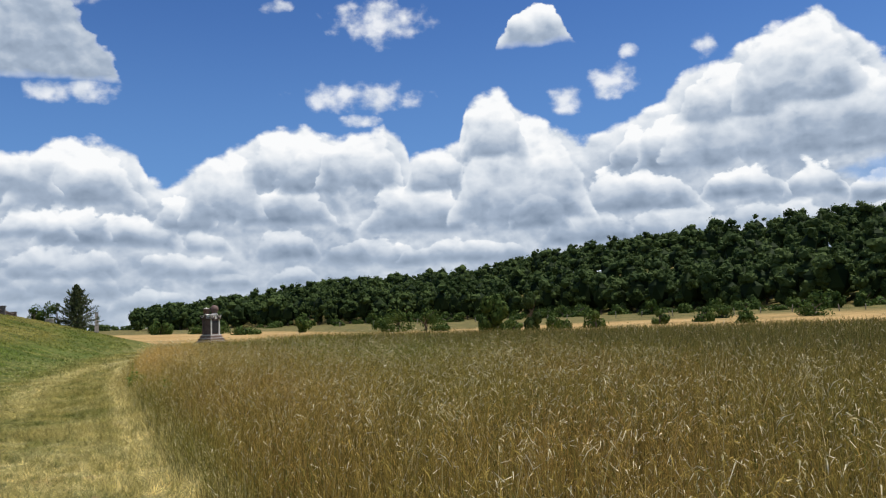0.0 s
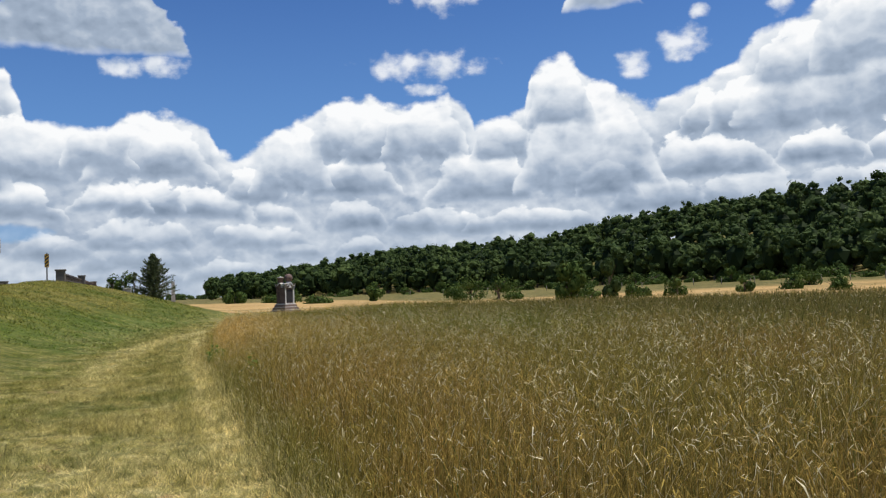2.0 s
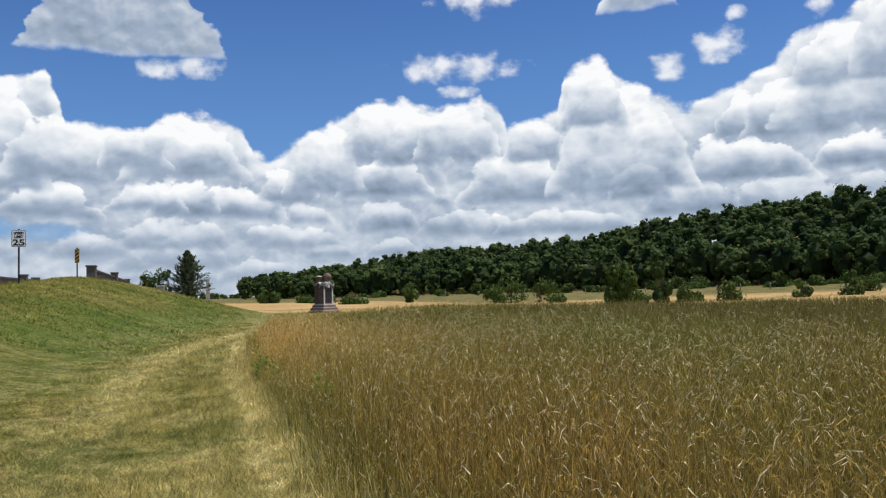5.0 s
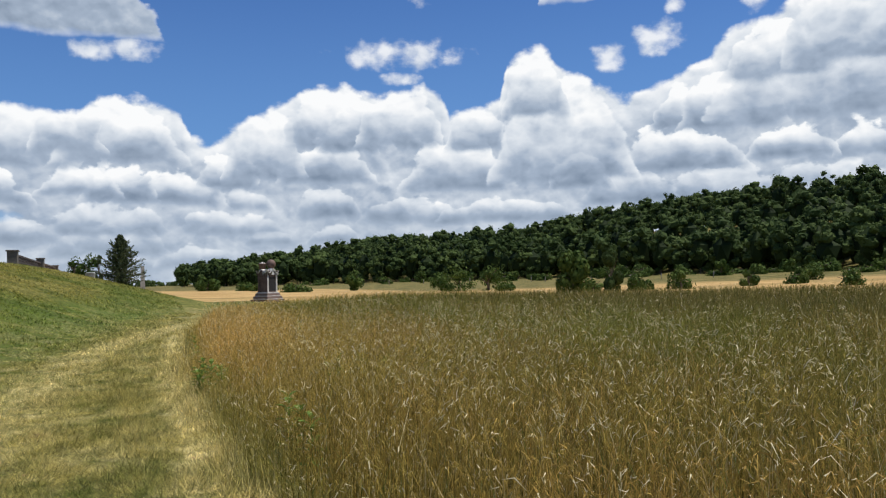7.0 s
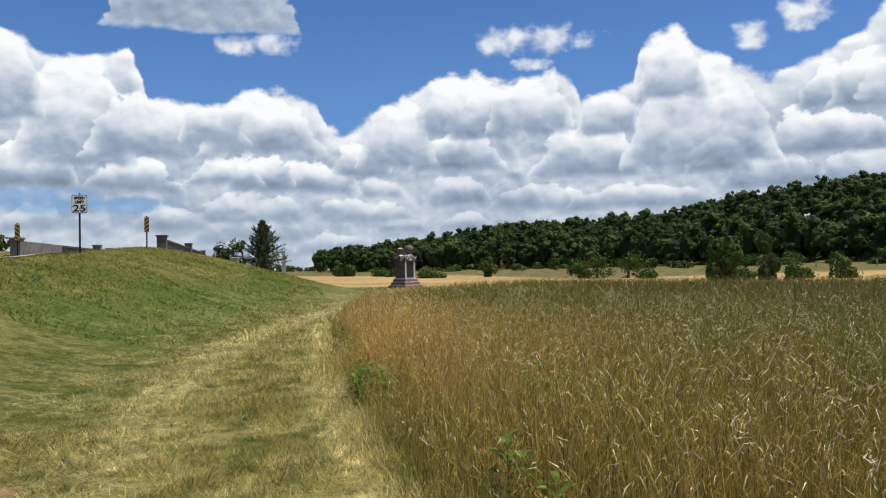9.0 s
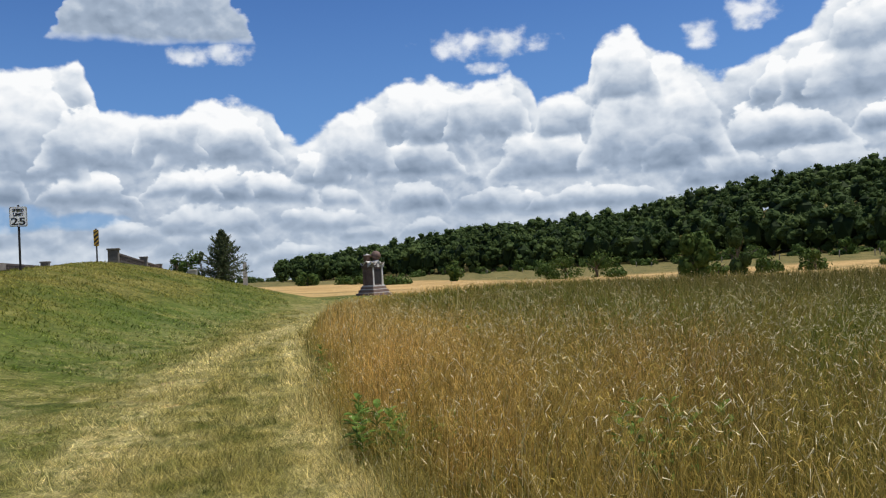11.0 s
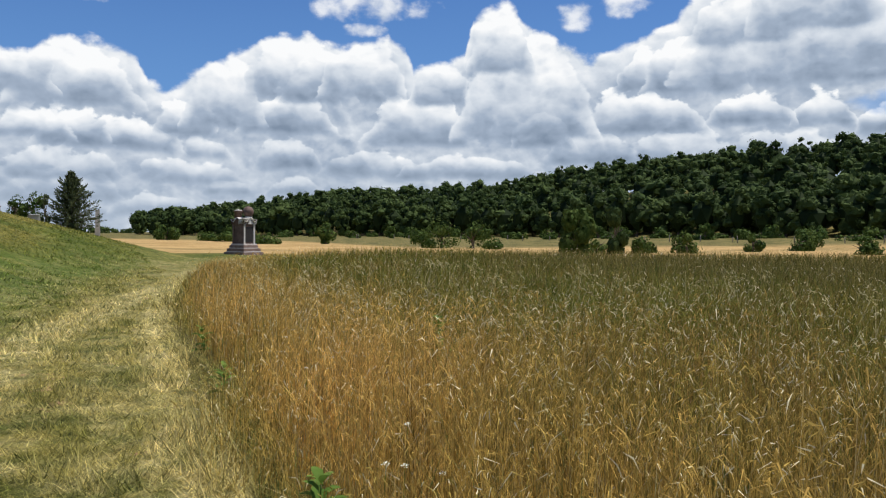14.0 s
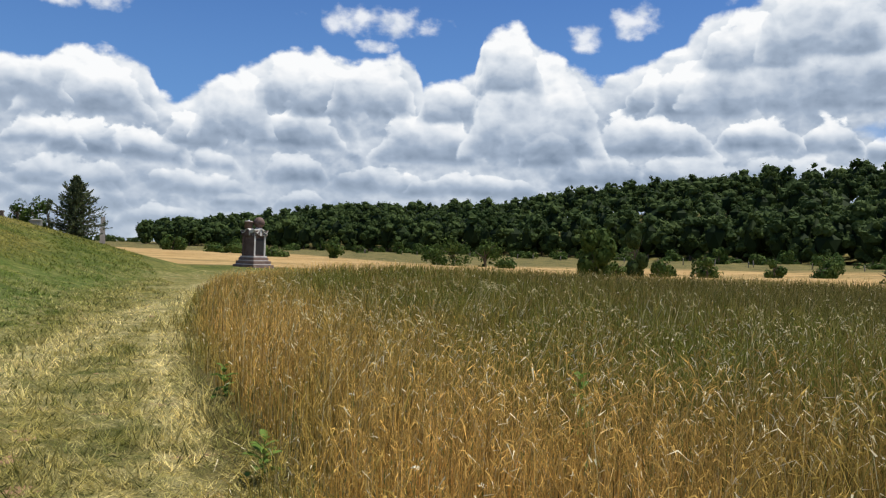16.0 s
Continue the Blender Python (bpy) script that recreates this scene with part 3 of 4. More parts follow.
def tall_grass():
    def density(x, y):
        d = path_gap(x, y)
        inside = (x > field_edge(y) - 0.1) & (y + 0.35 * x < 86) & (x < 90)
        return inside * (700 / (1 + (d / 4.2) ** 1.75)) * (y > -6)

    x, y = scatter(0, 70, -6, 86, density)
    d = path_gap(x, y)
    ok = x > field_edge(y) + 0.12 * rng.standard_normal(len(x)) + 0.18 * patchy(x, y, 1.6)
    x, y, d = x[ok], y[ok], d[ok]
    n = len(x)
    z = land(x, y)
    height = 0.72 + 0.06 * patchy(x, y, 0.8) + (0.13 - 0.08 * smooth(8, 30, d)) * rng.standard_normal(n)
    height = np.clip(height, 0.3, 1.05) * (1 - 0.35 * smooth(38, 56, y) * smooth(16, 9, x)) * (0.38 + 0.62 * smooth(-0.1, 0.75, x - field_edge(y)))
    width = 0.0016 * (1 + d / 7.5)
    way = 0.4 + 1.8 * rng.standard_normal(n)
    lean = 0.02 + 0.26 * rng.random(n) ** 2.4
    bend = np.abs(0.10 * rng.standard_normal(n))
    p0, p1, p2, w = blades(x, y, z, height, width, lean, bend, way)
    stem = np.stack([p0 - w, p0 + w, p1 + w, p1 - w, p1 - w, p1 + w, p2], 1).reshape(-1, 3)
    # seed heads arch over and droop from the tip; some stems carry a second one lower down
    has = rng.random(n) < 1 - 0.88 * smooth(5, 13, d)
    tips, ways, dist = [p2[has]], [way[has]], [d[has]]
    more = rng.random(n) < 0.55 * (d < 12)
    tips.append(p0[more] + (p2 - p0)[more] * rng.uniform(0.45, 0.97, (int(more.sum()), 1)) + 0.03 * rng.standard_normal((int(more.sum()), 3)))
    ways.append(rng.random(int(more.sum())) * 6.28)
    dist.append(d[more])
    tip, hw, hd = np.concatenate(tips), np.concatenate(ways), np.concatenate(dist)
    nh = len(tip)
    s = (0.03 + 0.065 * rng.random(nh) ** 1.5) * (1 + hd / 40)
    drop = 0.1 + 1.3 * rng.random(nh) ** 1.6
    out = np.stack([np.cos(hw), np.sin(hw), np.zeros(nh)], 1)
    up = np.array([0.0, 0.0, 1.0])
    q1 = tip + (out * (0.35 + 0.3 * drop)[:, None] + up * (0.75 - 0.35 * drop)[:, None]) * s[:, None]
    q2 = q1 + (out * 0.6 + up * (0.55 - 1.1 * drop)[:, None]) * s[:, None]
    side = np.cross(q2 - tip, rng.standard_normal((nh, 3)))
    side *= (0.0019 * (1 + hd / 8) * (0.6 + 0.8 * rng.random(nh)))[:, None] / np.linalg.norm(side, axis=1)[:, None]
    head = np.stack([tip, q1 - side, q1 + side, q1 - side, q2, q1 + side], 1).reshape(-1, 3)
    # low leaves make the sward thick
    k = rng.random(n) < 0.6
    m = int(k.sum())
    lx, ly, lz = x[k] + 0.04 * rng.standard_normal(m), y[k] + 0.04 * rng.standard_normal(m), z[k]
    a0, a1, a2, aw = blades(lx, ly, lz, height[k] * (0.35 + 0.4 * rng.random(m)), width[k] * 1.35, 0.05 + 0.2 * rng.random(m), 0.16 * rng.random(m), rng.random(m) * 6.28)
    leaf = np.stack([a0 - aw, a0 + aw, a1 + aw, a1 - aw, a1 - aw, a1 + aw, a2], 1).reshape(-1, 3)
    counts = np.r_[np.tile([4, 3], n), np.full(2 * nh, 3), np.tile([4, 3], m)]
    index = np.r_[np.zeros(2 * n), np.ones(2 * nh), np.zeros(2 * m)]
    ob = soup("tall_grass", np.concatenate([stem, head, leaf]), counts, [STEM, HEAD], index)
    print("tall grass stems", n)
    return tagged(ob, "tall dry meadow grass, golden brown with drooping seed heads", "grass", kind="stuff")


def lawn():
    def density(x, y):
        d = path_gap(x, y)
        return ((x < field_edge(y) + 0.5) & (y > 0.5)) * 3600 / (1 + (d / 4.0) ** 1.9)

    x, y = scatter(-12, 6, 4, 46, density)
    d = path_gap(x, y)
    ok = (x < field_edge(y) + 0.35) & (rng.random(len(x)) < 1 - 0.6 * smooth(7, 16, d) * smooth(1.5, 4.5, field_edge(y) - x))
    x, y = x[ok], y[ok]
    n = len(x)
    d = path_gap(x, y)
    near_edge = smooth(0.45, -0.1, field_edge(y) - x + 0.25 * patchy(x, y, 1.6))
    flat_lie = rng.random(n) < 0.55 + 0.45 * smooth(1.5, 4.0, field_edge(y) - x)
    clump = np.clip(0.75 + 0.5 * patchy(x, y, 2.2) + 0.6 * patchy(x + 3, y, 8.5), 0.25, 1.8)
    height = (0.05 + 0.075 * rng.random(n) ** 2) * clump
    height = np.where(flat_lie, height * (0.5 - 0.25 * smooth(1.5, 4.0, field_edge(y) - x)), height) * (1 + 3.2 * near_edge * rng.random(n) ** 1.5)
    reach = np.where(flat_lie, 0.05 + 0.06 * rng.random(n), 0.03 + 0.07 * rng.random(n)) * (1 + near_edge)
    p0, p1, p2, w = blades(x, y, land(x, y) - 0.004, height, 0.0030 * (1 + d / 5), reach, 0.02 * rng.random(n), rng.random(n) * 6.28)
    verts = np.stack([p0 - w, p0 + w, p2], 1).reshape(-1, 3)
    ob = soup("lawn", verts, np.full(n, 3), [LAWN])
    print("lawn blades", n)
    return tagged(ob, "short mown grass, patchy green and straw", "grass", kind="stuff")


def bank_tufts():
    """Rougher tufts on the mown slope."""
    def density(x, y):
        return ((x < field_edge(y) - 1.5) & (x > -8.2)) * 26.0

    x, y = scatter(-9, 4, 29, 64, density)
    ok = x < field_edge(y) - 1.2
    x, y = np.repeat(x[ok], 4), np.repeat(y[ok], 4)
    n = len(x)
    x, y = x + 0.06 * rng.standard_normal(n), y + 0.06 * rng.standard_normal(n)
    height = 0.035 + 0.06 * rng.random(n) * np.clip(1 + patchy(x, y, 0.9), 0.3, 1.7)
    p0, p1, p2, w = blades(x, y, land(x, y) - 0.005, height, 0.011 + 0.008 * rng.random(n), 0.03 + 0.07 * rng.random(n), 0.02 * rng.random(n), rng.random(n) * 6.28)
    ob = soup("grass_tufts", np.stack([p0 - w, p0 + w, p2], 1).reshape(-1, 3), np.full(n, 3), [LAWN])
    return tagged(ob, "rough green and straw tufts on the mown bank", "grass", kind="stuff")


tall_grass()
lawn()
bank_tufts()


def grass_plumes():
    """Taller pale oat grass in loose clumps among the rest."""
    cx = 1.2 + 8.5 * rng.random(300) ** 1.2
    cy = rng.uniform(2, 34, 300)
    size = rng.integers(1, 7, 300)
    x, y = np.repeat(cx, size), np.repeat(cy, size)
    n = len(x)
    x, y = x + 0.22 * rng.standard_normal(n), y + 0.22 * rng.standard_normal(n)
    ok = x > field_edge(y) + 0.35
    x, y = x[ok], y[ok]
    n = len(x)
    d = path_gap(x, y)
    way = 0.3 + 0.7 * rng.standard_normal(n)
    p0, p1, p2, w = blades(x, y, land(x, y), rng.uniform(0.82, 1.02, n), 0.0014 * (1 + d / 8), 0.05 + 0.12 * rng.random(n), 0.10 + 0.12 * rng.random(n), way)
    stem = np.stack([p0 - w, p0 + w, p1 + w, p1 - w, p1 - w, p1 + w, p2], 1).reshape(-1, 3)
    quads = []
    for k in range(9):
        f = k / 8
        c = p2 + np.stack([np.cos(way) * 0.13 * f, np.sin(way) * 0.13 * f, (0.03 * f - 0.13 * f * f) * np.ones(n)], 1) + 0.008 * rng.standard_normal((n, 3))
        t = np.stack([np.cos(way), np.sin(way), 0.2 - 1.6 * f * np.ones(n)], 1) + 0.5 * rng.standard_normal((n, 3))
        t *= 0.016 / np.linalg.norm(t, axis=1)[:, None]
        s = np.cross(t, rng.standard_normal((n, 3)))
        s *= (0.0028 * (1 + d / 9))[:, None] / np.linalg.norm(s, axis=1)[:, None]
        quads.append(np.stack([c - t, c - s, c + t, c + s], 1))
    head = np.stack(quads, 1).reshape(-1, 3)
    ob = soup("oat_grass", np.concatenate([stem, head]), np.r_[np.tile([4, 3], n), np.full(9 * n, 4)], [PALE])
    tagged(ob, "pale drooping plumes of taller oat grass", "grass", kind="stuff")


grass_plumes()


# ---- trees ----
def quads_at(centres, normals, size, droop=0.0):
    """Leaf clumps: small ragged quads round the centres."""
    n = len(centres)
    a = np.cross(normals, rng.standard_normal((n, 3)))
    a /= np.linalg.norm(a, axis=1)[:, None] + 1e-9
    b = np.cross(normals, a)
    s = size[:, None] * (0.7 + 0.6 * rng.random((n, 1)))
    j = lambda: 0.75 + 0.5 * rng.random((n, 1))
    return np.stack([centres - a * s * j(), centres - b * s * j() * 0.7, centres + a * s * j(), centres + b * s * j() * 0.7], 1).reshape(-1, 3)


def lumps(count, radius, height, low=0.0):
    """Centres and radii of the leafy lumps of one crown."""
    t, u = rng.random(count) * 2 * np.pi, rng.random(count)
    r = radius * (0.35 + 0.4 * rng.random(count)) * np.sin(np.pi * (0.12 + 0.8 * u)) ** 0.8
    return np.stack([r * np.cos(t), r * np.sin(t), low + height * (0.1 + 0.8 * u)], 1), radius * (0.24 + 0.34 * rng.random(count) ** 1.5)


def crown_points(count, radius, height, nlumps, low=-0.35):
    c, r = lumps(nlumps, radius, height)
    i = rng.integers(0, nlumps, count)
    d = rng.standard_normal((count, 3))
    d[:, 2] = np.abs(d[:, 2]) * 1.1 + low
    d /= np.linalg.norm(d, axis=1)[:, None]
    return c[i] + d * r[i][:, None] * (0.8 + 0.25 * rng.random((count, 1))), d


ICO = bmesh.new()
bmesh.ops.create_icosphere(ICO, subdivisions=1, radius=1.0)
ROUND_V = np.array([v.co[:] for v in ICO.verts])
ROUND_F = np.array([[v.index for v in f.verts] for f in ICO.faces])
ICO.free()
ICO = bmesh.new()
bmesh.ops.create_icosphere(ICO, subdivisions=2, radius=1.0)
FINE_V = np.array([v.co[:] for v in ICO.verts])
FINE_F = np.array([[v.index for v in f.verts] for f in ICO.faces])
ICO.free()


def woods():
    """The wood on the rising ground: a closed stand of oaks."""
    az = rng.uniform(4.3, 72, 9000)
    wood = np.interp(az, WOOD_AZ, WOOD_R)
    back = rng.random(9000) ** 1.3 * 125
    r = wood + back
    x, y = r * np.sin(np.radians(az)), r * np.cos(np.radians(az))
    keep, grid = [], {}
    for i in np.argsort(back):
        gap = 5.2 if back[i] < 25 else 6.6
        key = (int(x[i] // 7), int(y[i] // 7))
        if all((x[i] - x[j]) ** 2 + (y[i] - y[j]) ** 2 > gap * gap for a in (-1, 0, 1) for b in (-1, 0, 1) for j in grid.get((key[0] + a, key[1] + b), ())):
            grid.setdefault(key, []).append(i)
            keep.append(i)
    verts, counts, index = [], [], []
    for i in keep:
        front = back[i] < 22
        h = rng.uniform(10.5, 15.0) if not front else rng.uniform(8.0, 14.0)
        h *= np.interp(az[i], [4.3, 7, 12], [0.85, 0.92, 1.0])
        rad = rng.uniform(3.4, 5.6)
        low = 0.02 * h if front else (0.2 if back[i] > 80 else 0.30) * h
        base = np.array([x[i], y[i], float(land(x[i], y[i]))])
        # rounded boughs of leaves, then loose sprays over them
        k = 17 if front else 16
        c, r = lumps(k, rad, h - low)
        r = r * rng.uniform(0.4, 0.72, k)
        v0, f0 = (FINE_V, FINE_F) if front else (ROUND_V, ROUND_F)
        for cc, rr in zip(c, r):
            ball = v0 * (1 + 0.25 * rng.standard_normal((len(v0), 1)).clip(-1.3, 1.3)) * [rr, rr, rr * 0.85] + cc + [0, 0, low]
            verts.append((ball + base)[f0].reshape(-1, 3))
        counts.append(np.full(k * len(f0), 3))
        index.append(np.zeros(k * len(f0)))
        n = 340 if front else 270
        b = rng.integers(0, k, n)
        d = rng.standard_normal((n, 3))
        d[:, 2] = np.abs(d[:, 2]) - 0.3
        d /= np.linalg.norm(d, axis=1)[:, None]
        p = c[b] + d * r[b][:, None] * (0.95 + 0.4 * rng.random((n, 1)) ** 1.5)
        verts.append(quads_at(p + [0, 0, low], d + 0.45 * rng.standard_normal((n, 3)), 0.2 + 0.24 * rng.random(n)) + base)
        counts.append(np.full(n, 4))
        index.append(np.zeros(n))
        # heart of the crown: solid ball, its shade put into the dark leaf colour
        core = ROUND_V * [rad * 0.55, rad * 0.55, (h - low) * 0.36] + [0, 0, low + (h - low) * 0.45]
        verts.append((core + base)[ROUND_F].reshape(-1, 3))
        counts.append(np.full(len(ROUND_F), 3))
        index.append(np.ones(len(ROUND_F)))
        if front:
            k = 5
            t = np.arange(k + 1) / k * 2 * np.pi
            lo = np.stack([0.22 * np.cos(t), 0.22 * np.sin(t), 0 * t - 0.1], 1)
            hi = np.stack([0.15 * np.cos(t), 0.15 * np.sin(t), 0 * t + low + 2.5], 1)
            verts.append((np.stack([lo[:-1], lo[1:], hi[1:], hi[:-1]], 1) + base).reshape(-1, 3))
            counts.append(np.full(k, 4))
            index.append(np.full(k, 2))
    print("wood trees", len(keep))
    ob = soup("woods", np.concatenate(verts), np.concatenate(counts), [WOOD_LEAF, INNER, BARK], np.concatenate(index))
    return tagged(ob, "dense dark green oak wood on a hillside", "woods", kind="stuff")


woods()


def limb_mesh(bm, a, b, r0, r1, sides=7):
    a, b = Vector(a), Vector(b)
    q = (b - a).to_track_quat("Z", "Y")
    rings = []
    for p, r in ((a, r0), (a.lerp(b, 0.5) + Vector((rng.normal() * r0 * 0.4, rng.normal() * r0 * 0.4, 0)), (r0 + r1) / 2), (b, r1)):
        rings.append([bm.verts.new(p + q @ Vector((r * math.cos(6.2832 * k / sides), r * math.sin(6.2832 * k / sides), 0))) for k in range(sides)])
    for u, v in zip(rings, rings[1:]):
        for k in range(sides):
            bm.faces.new((u[k], u[(k + 1) % sides], v[(k + 1) % sides], v[k]))
    bm.faces.new(rings[-1])


def bush(name, x, y, height, radius, label, category="bush", leaf=None, clump=0.13, count=1500, stem=0.15, nl=11):
    """A shrub or small tree: trunk with limbs, and a ragged crown."""
    root = new(name)
    z = float(land(x, y))
    root.location = (x, y, z - 0.03)
    tagged(root, label, category)
    bm = bmesh.new()
    low = height * stem
    limb_mesh(bm, (0, 0, -0.1), (0, 0, height * 0.55), radius * 0.07 + 0.02, radius * 0.03 + 0.01)
    for k in range(6):
        t = k * 1.05 + rng.random()
        limb_mesh(bm, (0, 0, height * (0.12 + 0.06 * k)), (radius * 0.6 * math.cos(t), radius * 0.6 * math.sin(t), height * (0.35 + 0.09 * k)), radius * 0.035 + 0.01, 0.008, 5)
    part("trunk", bm, BARK, root)
    p, d = crown_points(count, radius, height - low, nl, -1.0)
    p[:, 2] -= 0.20 * height * (stem < 0.2)
    q = quads_at(p + [0, 0, low], d + 0.35 * rng.standard_normal((count, 3)), np.full(count, clump))
    top = np.max(q[:, 2])
    q[:, 2] = low + (q[:, 2] - low) * (height - low) / max(top - low, 0.1)
    q[:, 2] = np.maximum(q[:, 2], 0.02)
    crown = soup("crown", q, np.full(count, 4), [leaf or BUSH_LEAF])
    crown.parent = root
    return root


# ---- monument ----
def gable_height(a):
    """Outline of the top of each face: a rounded rise in the middle, a dip, and raised corners."""
    a = abs(a)
    return 0.14 + (0.14 * (1 + math.cos(math.pi * a / 0.42)) if a < 0.42 else 0.17 * ((a - 0.42) / 0.2) ** 1.4)


def monument(x, y):
    """Granite block with gabled faces, stepped base, a ball and a drum on top."""
    root = new("stone_monument")
    root.matrix_world = pose(x, y, float(land(x, y)) - 0.05, 0, 0, -11.3 + 45)
    tagged(root, "weathered granite monument with stepped base, gables and stone ball", "monument")
    z = 0.0
    # thin pale slabs paint the sunlit treads, browner steps the shaded risers
    for half, h, mat_, label in ((0.96, 0.24, STEPSTONE, ""), (0.84, 0.05, GREYSTONE, "pale step edge, painted as a sunlit tread"), (0.82, 0.20, STEPSTONE, ""), (0.72, 0.05, GREYSTONE, "pale step edge, painted as a sunlit tread"), (0.70, 0.18, STEPSTONE, ""), (0.63, 0.10, GREYSTONE, "pale plinth")):
        bm = bmesh.new()
        box(bm, -half, -half, z, half, half, z + h, 0.025)
        part("step", bm, mat_, root, label)
        z += h
    # shaft with a recess on each face
    bm = bmesh.new()
    box(bm, -0.49, -0.49, z, 0.49, 0.49, z + 1.36, 0.02)
    part("shaft", bm, BROWNSTONE, root)
    for k in range(4):
        turn = pose(0, 0, 0, 0, 0, 90 * k)
        for sx in (-1, 1):
            bm = bmesh.new()
            box(bm, sx * 0.47 - 0.075, -0.555, z, sx * 0.47 + 0.075, -0.44, z + 1.36, 0.015, turn)
            # sun on the right-hand faces painted as grey, shade on the others as brown
            part("pilaster", bm, GREYSTONE if k in (0, 1) else BROWNSTONE, root)
        bm = bmesh.new()
        box(bm, -0.375, -0.515, z + 0.10, 0.375, -0.475, z + 1.18, 0.012, turn)
        part("panel", bm, DARKSTONE if k == 0 else BROWNSTONE, root, "dark inset panel")
        bm = bmesh.new()
        top = [(-0.62, 0.0)] + [(a, gable_height(a)) for a in [-0.62 + 1.24 * j / 16 for j in range(17)]] + [(0.62, 0.0)]
        front = [bm.verts.new(turn @ Vector((a, -0.62, z + 1.36 + b))) for a, b in top]
        back = [bm.verts.new(turn @ Vector((a, -0.10, z + 1.36 + b))) for a, b in top]
        bm.faces.new(front)
        bm.faces.new(back[::-1])
        for j in range(len(top)):
            i2 = (j + 1) % len(top)
            bm.faces.new((front[i2], front[j], back[j], back[i2]))
        bmesh.ops.recalc_face_normals(bm, faces=bm.faces)
        # the one grey gable is painted as sunlit, the brown ones as shaded
        part("gable", bm, GREYSTONE if k == 0 else BROWNSTONE, root)
        bm = bmesh.new()
        outer = [(a * 1.05, b + 0.05) for a, b in top]
        ring = []
        for yy in (-0.67, -0.12):
            ring.append([bm.verts.new(turn @ Vector((a, yy, z + 1.36 + b))) for a, b in top[1:-1]])
            ring.append([bm.verts.new(turn @ Vector((a, yy, z + 1.36 + b))) for a, b in outer[1:-1]])
        for u, v in ((0, 1), (1, 3), (3, 2), (2, 0)):
            for j in range(len(top) - 3):
                bm.faces.new((ring[u][j], ring[u][j + 1], ring[v][j + 1], ring[v][j]))
        bmesh.ops.recalc_face_normals(bm, faces=bm.faces)
        part("coping", bm, GREYSTONE, root, "pale stone coping")
    z += 1.36 + 0.36
    bm = bmesh.new()
    box(bm, -0.46, -0.46, z - 0.3, 0.46, 0.46, z + 0.06, 0.02)
    part("cap", bm, GREYSTONE, root)
    z += 0.06
    # the ball and the drum stand on opposite corners of the cap
    turn = pose(0, 0, 0, 0, 0, -45)
    right, left = turn @ Vector((0.30, 0, 0)), turn @ Vector((-0.38, 0, 0))
    bm = bmesh.new()
    lathe(bm, [(0.27, z), (0.27, z + 0.05), (0.20, z + 0.09), (0.18, z + 0.12)], 24, right[:2])
    part("ball_base", bm, GREYSTONE, root)
    bm = bmesh.new()
    bmesh.ops.create_uvsphere(bm, u_segments=28, v_segments=18, radius=0.37, matrix=Matrix.Translation((right.x, right.y, z + 0.46)))
    for f in bm.faces:
        f.smooth = True
    part("ball", bm, BROWNSTONE, root, "round brown granite ball")
    bm = bmesh.new()
    lathe(bm, [(0.27, z), (0.27, z + 0.42), (0.32, z + 0.44), (0.32, z + 0.52)], 24, left[:2])
    part("drum", bm, BROWNSTONE, root, "brown granite drum")
    bm = bmesh.new()
    lathe(bm, [(0.31, z + 0.52), (0.20, z + 0.56), (0.05, z + 0.58), (0.03, z + 0.64)], 20, left[:2])
    part("finial", bm, GREYSTONE, root)


monument(11.95, 76.0)


# ---- spruce and the shrubs on the bank ----
def spruce(x, y, height, radius, base):
    root = new("spruce_tree")
    root.location = (x, y, base)
    tagged(root, "dark green spruce with ragged drooping boughs on the bank", "tree")
    bm = bmesh.new()
    limb_mesh(bm, (0, 0, -0.2), (0, 0, height * 0.97), 0.09, 0.012, 8)
    part("trunk", bm, BARK, root)
    quads = []
    bm = bmesh.new()
    for k in range(230):
        u = ((k + rng.random()) / 230) ** 1.2
        t = k * 2.4 + 0.5 * rng.random()
        reach = radius * (1 - u) ** 1.05 * (0.55 + 0.5 * rng.random()) + 0.06
        z0 = height * (0.06 + 0.9 * u)
        lift = 0.25 + 0.8 * u + 0.15 * rng.normal()
        tip = Vector((reach * math.cos(t), reach * math.sin(t), z0 + reach * lift))
        limb_mesh(bm, (0, 0, z0), tip, 0.018, 0.005, 4)
        along = np.array([math.cos(t), math.sin(t), lift])
        for j in range(38):
            s = 0.12 + 0.95 * rng.random()
            c = np.array([tip.x * s, tip.y * s, z0 + reach * lift * s]) + 0.06 * rng.standard_normal(3) * (1.5 - s)
            w = along + 0.7 * rng.standard_normal(3)
            w *= (0.07 + 0.06 * rng.random()) / np.linalg.norm(w)
            v = np.cross(w, rng.standard_normal(3))
            v *= 0.03 / np.linalg.norm(v)
            quads += [c - w, c - v, c + w, c + v]
    part("branchwork", bm, BARK, root)
    soup("needles", np.array(quads), np.full(len(quads) // 4, 4), [NEEDLE]).parent = root


spruce(0.95, 74.0, 3.9, 2.15, float(land(0.95, 74)) - 0.05)
bush("sapling", -1.2, 74.5, 1.9, 0.9, "half-bare grey-green sapling beside the spruce", "shrub", BUSH_LEAF, 0.07, 1500, 0.02, 12)
bush("sapling", -2.2, 75.5, 1.4, 0.9, "small green shrub on the bank", "shrub", BUSH_LEAF, 0.07, 800, 0.05, 8)
bush("dark_sapling", -0.5, 73.5, 1.9, 0.3, "slim dark evergreen sapling beside the spruce", "shrub", NEEDLE, 0.06, 420, 0.05, 6)
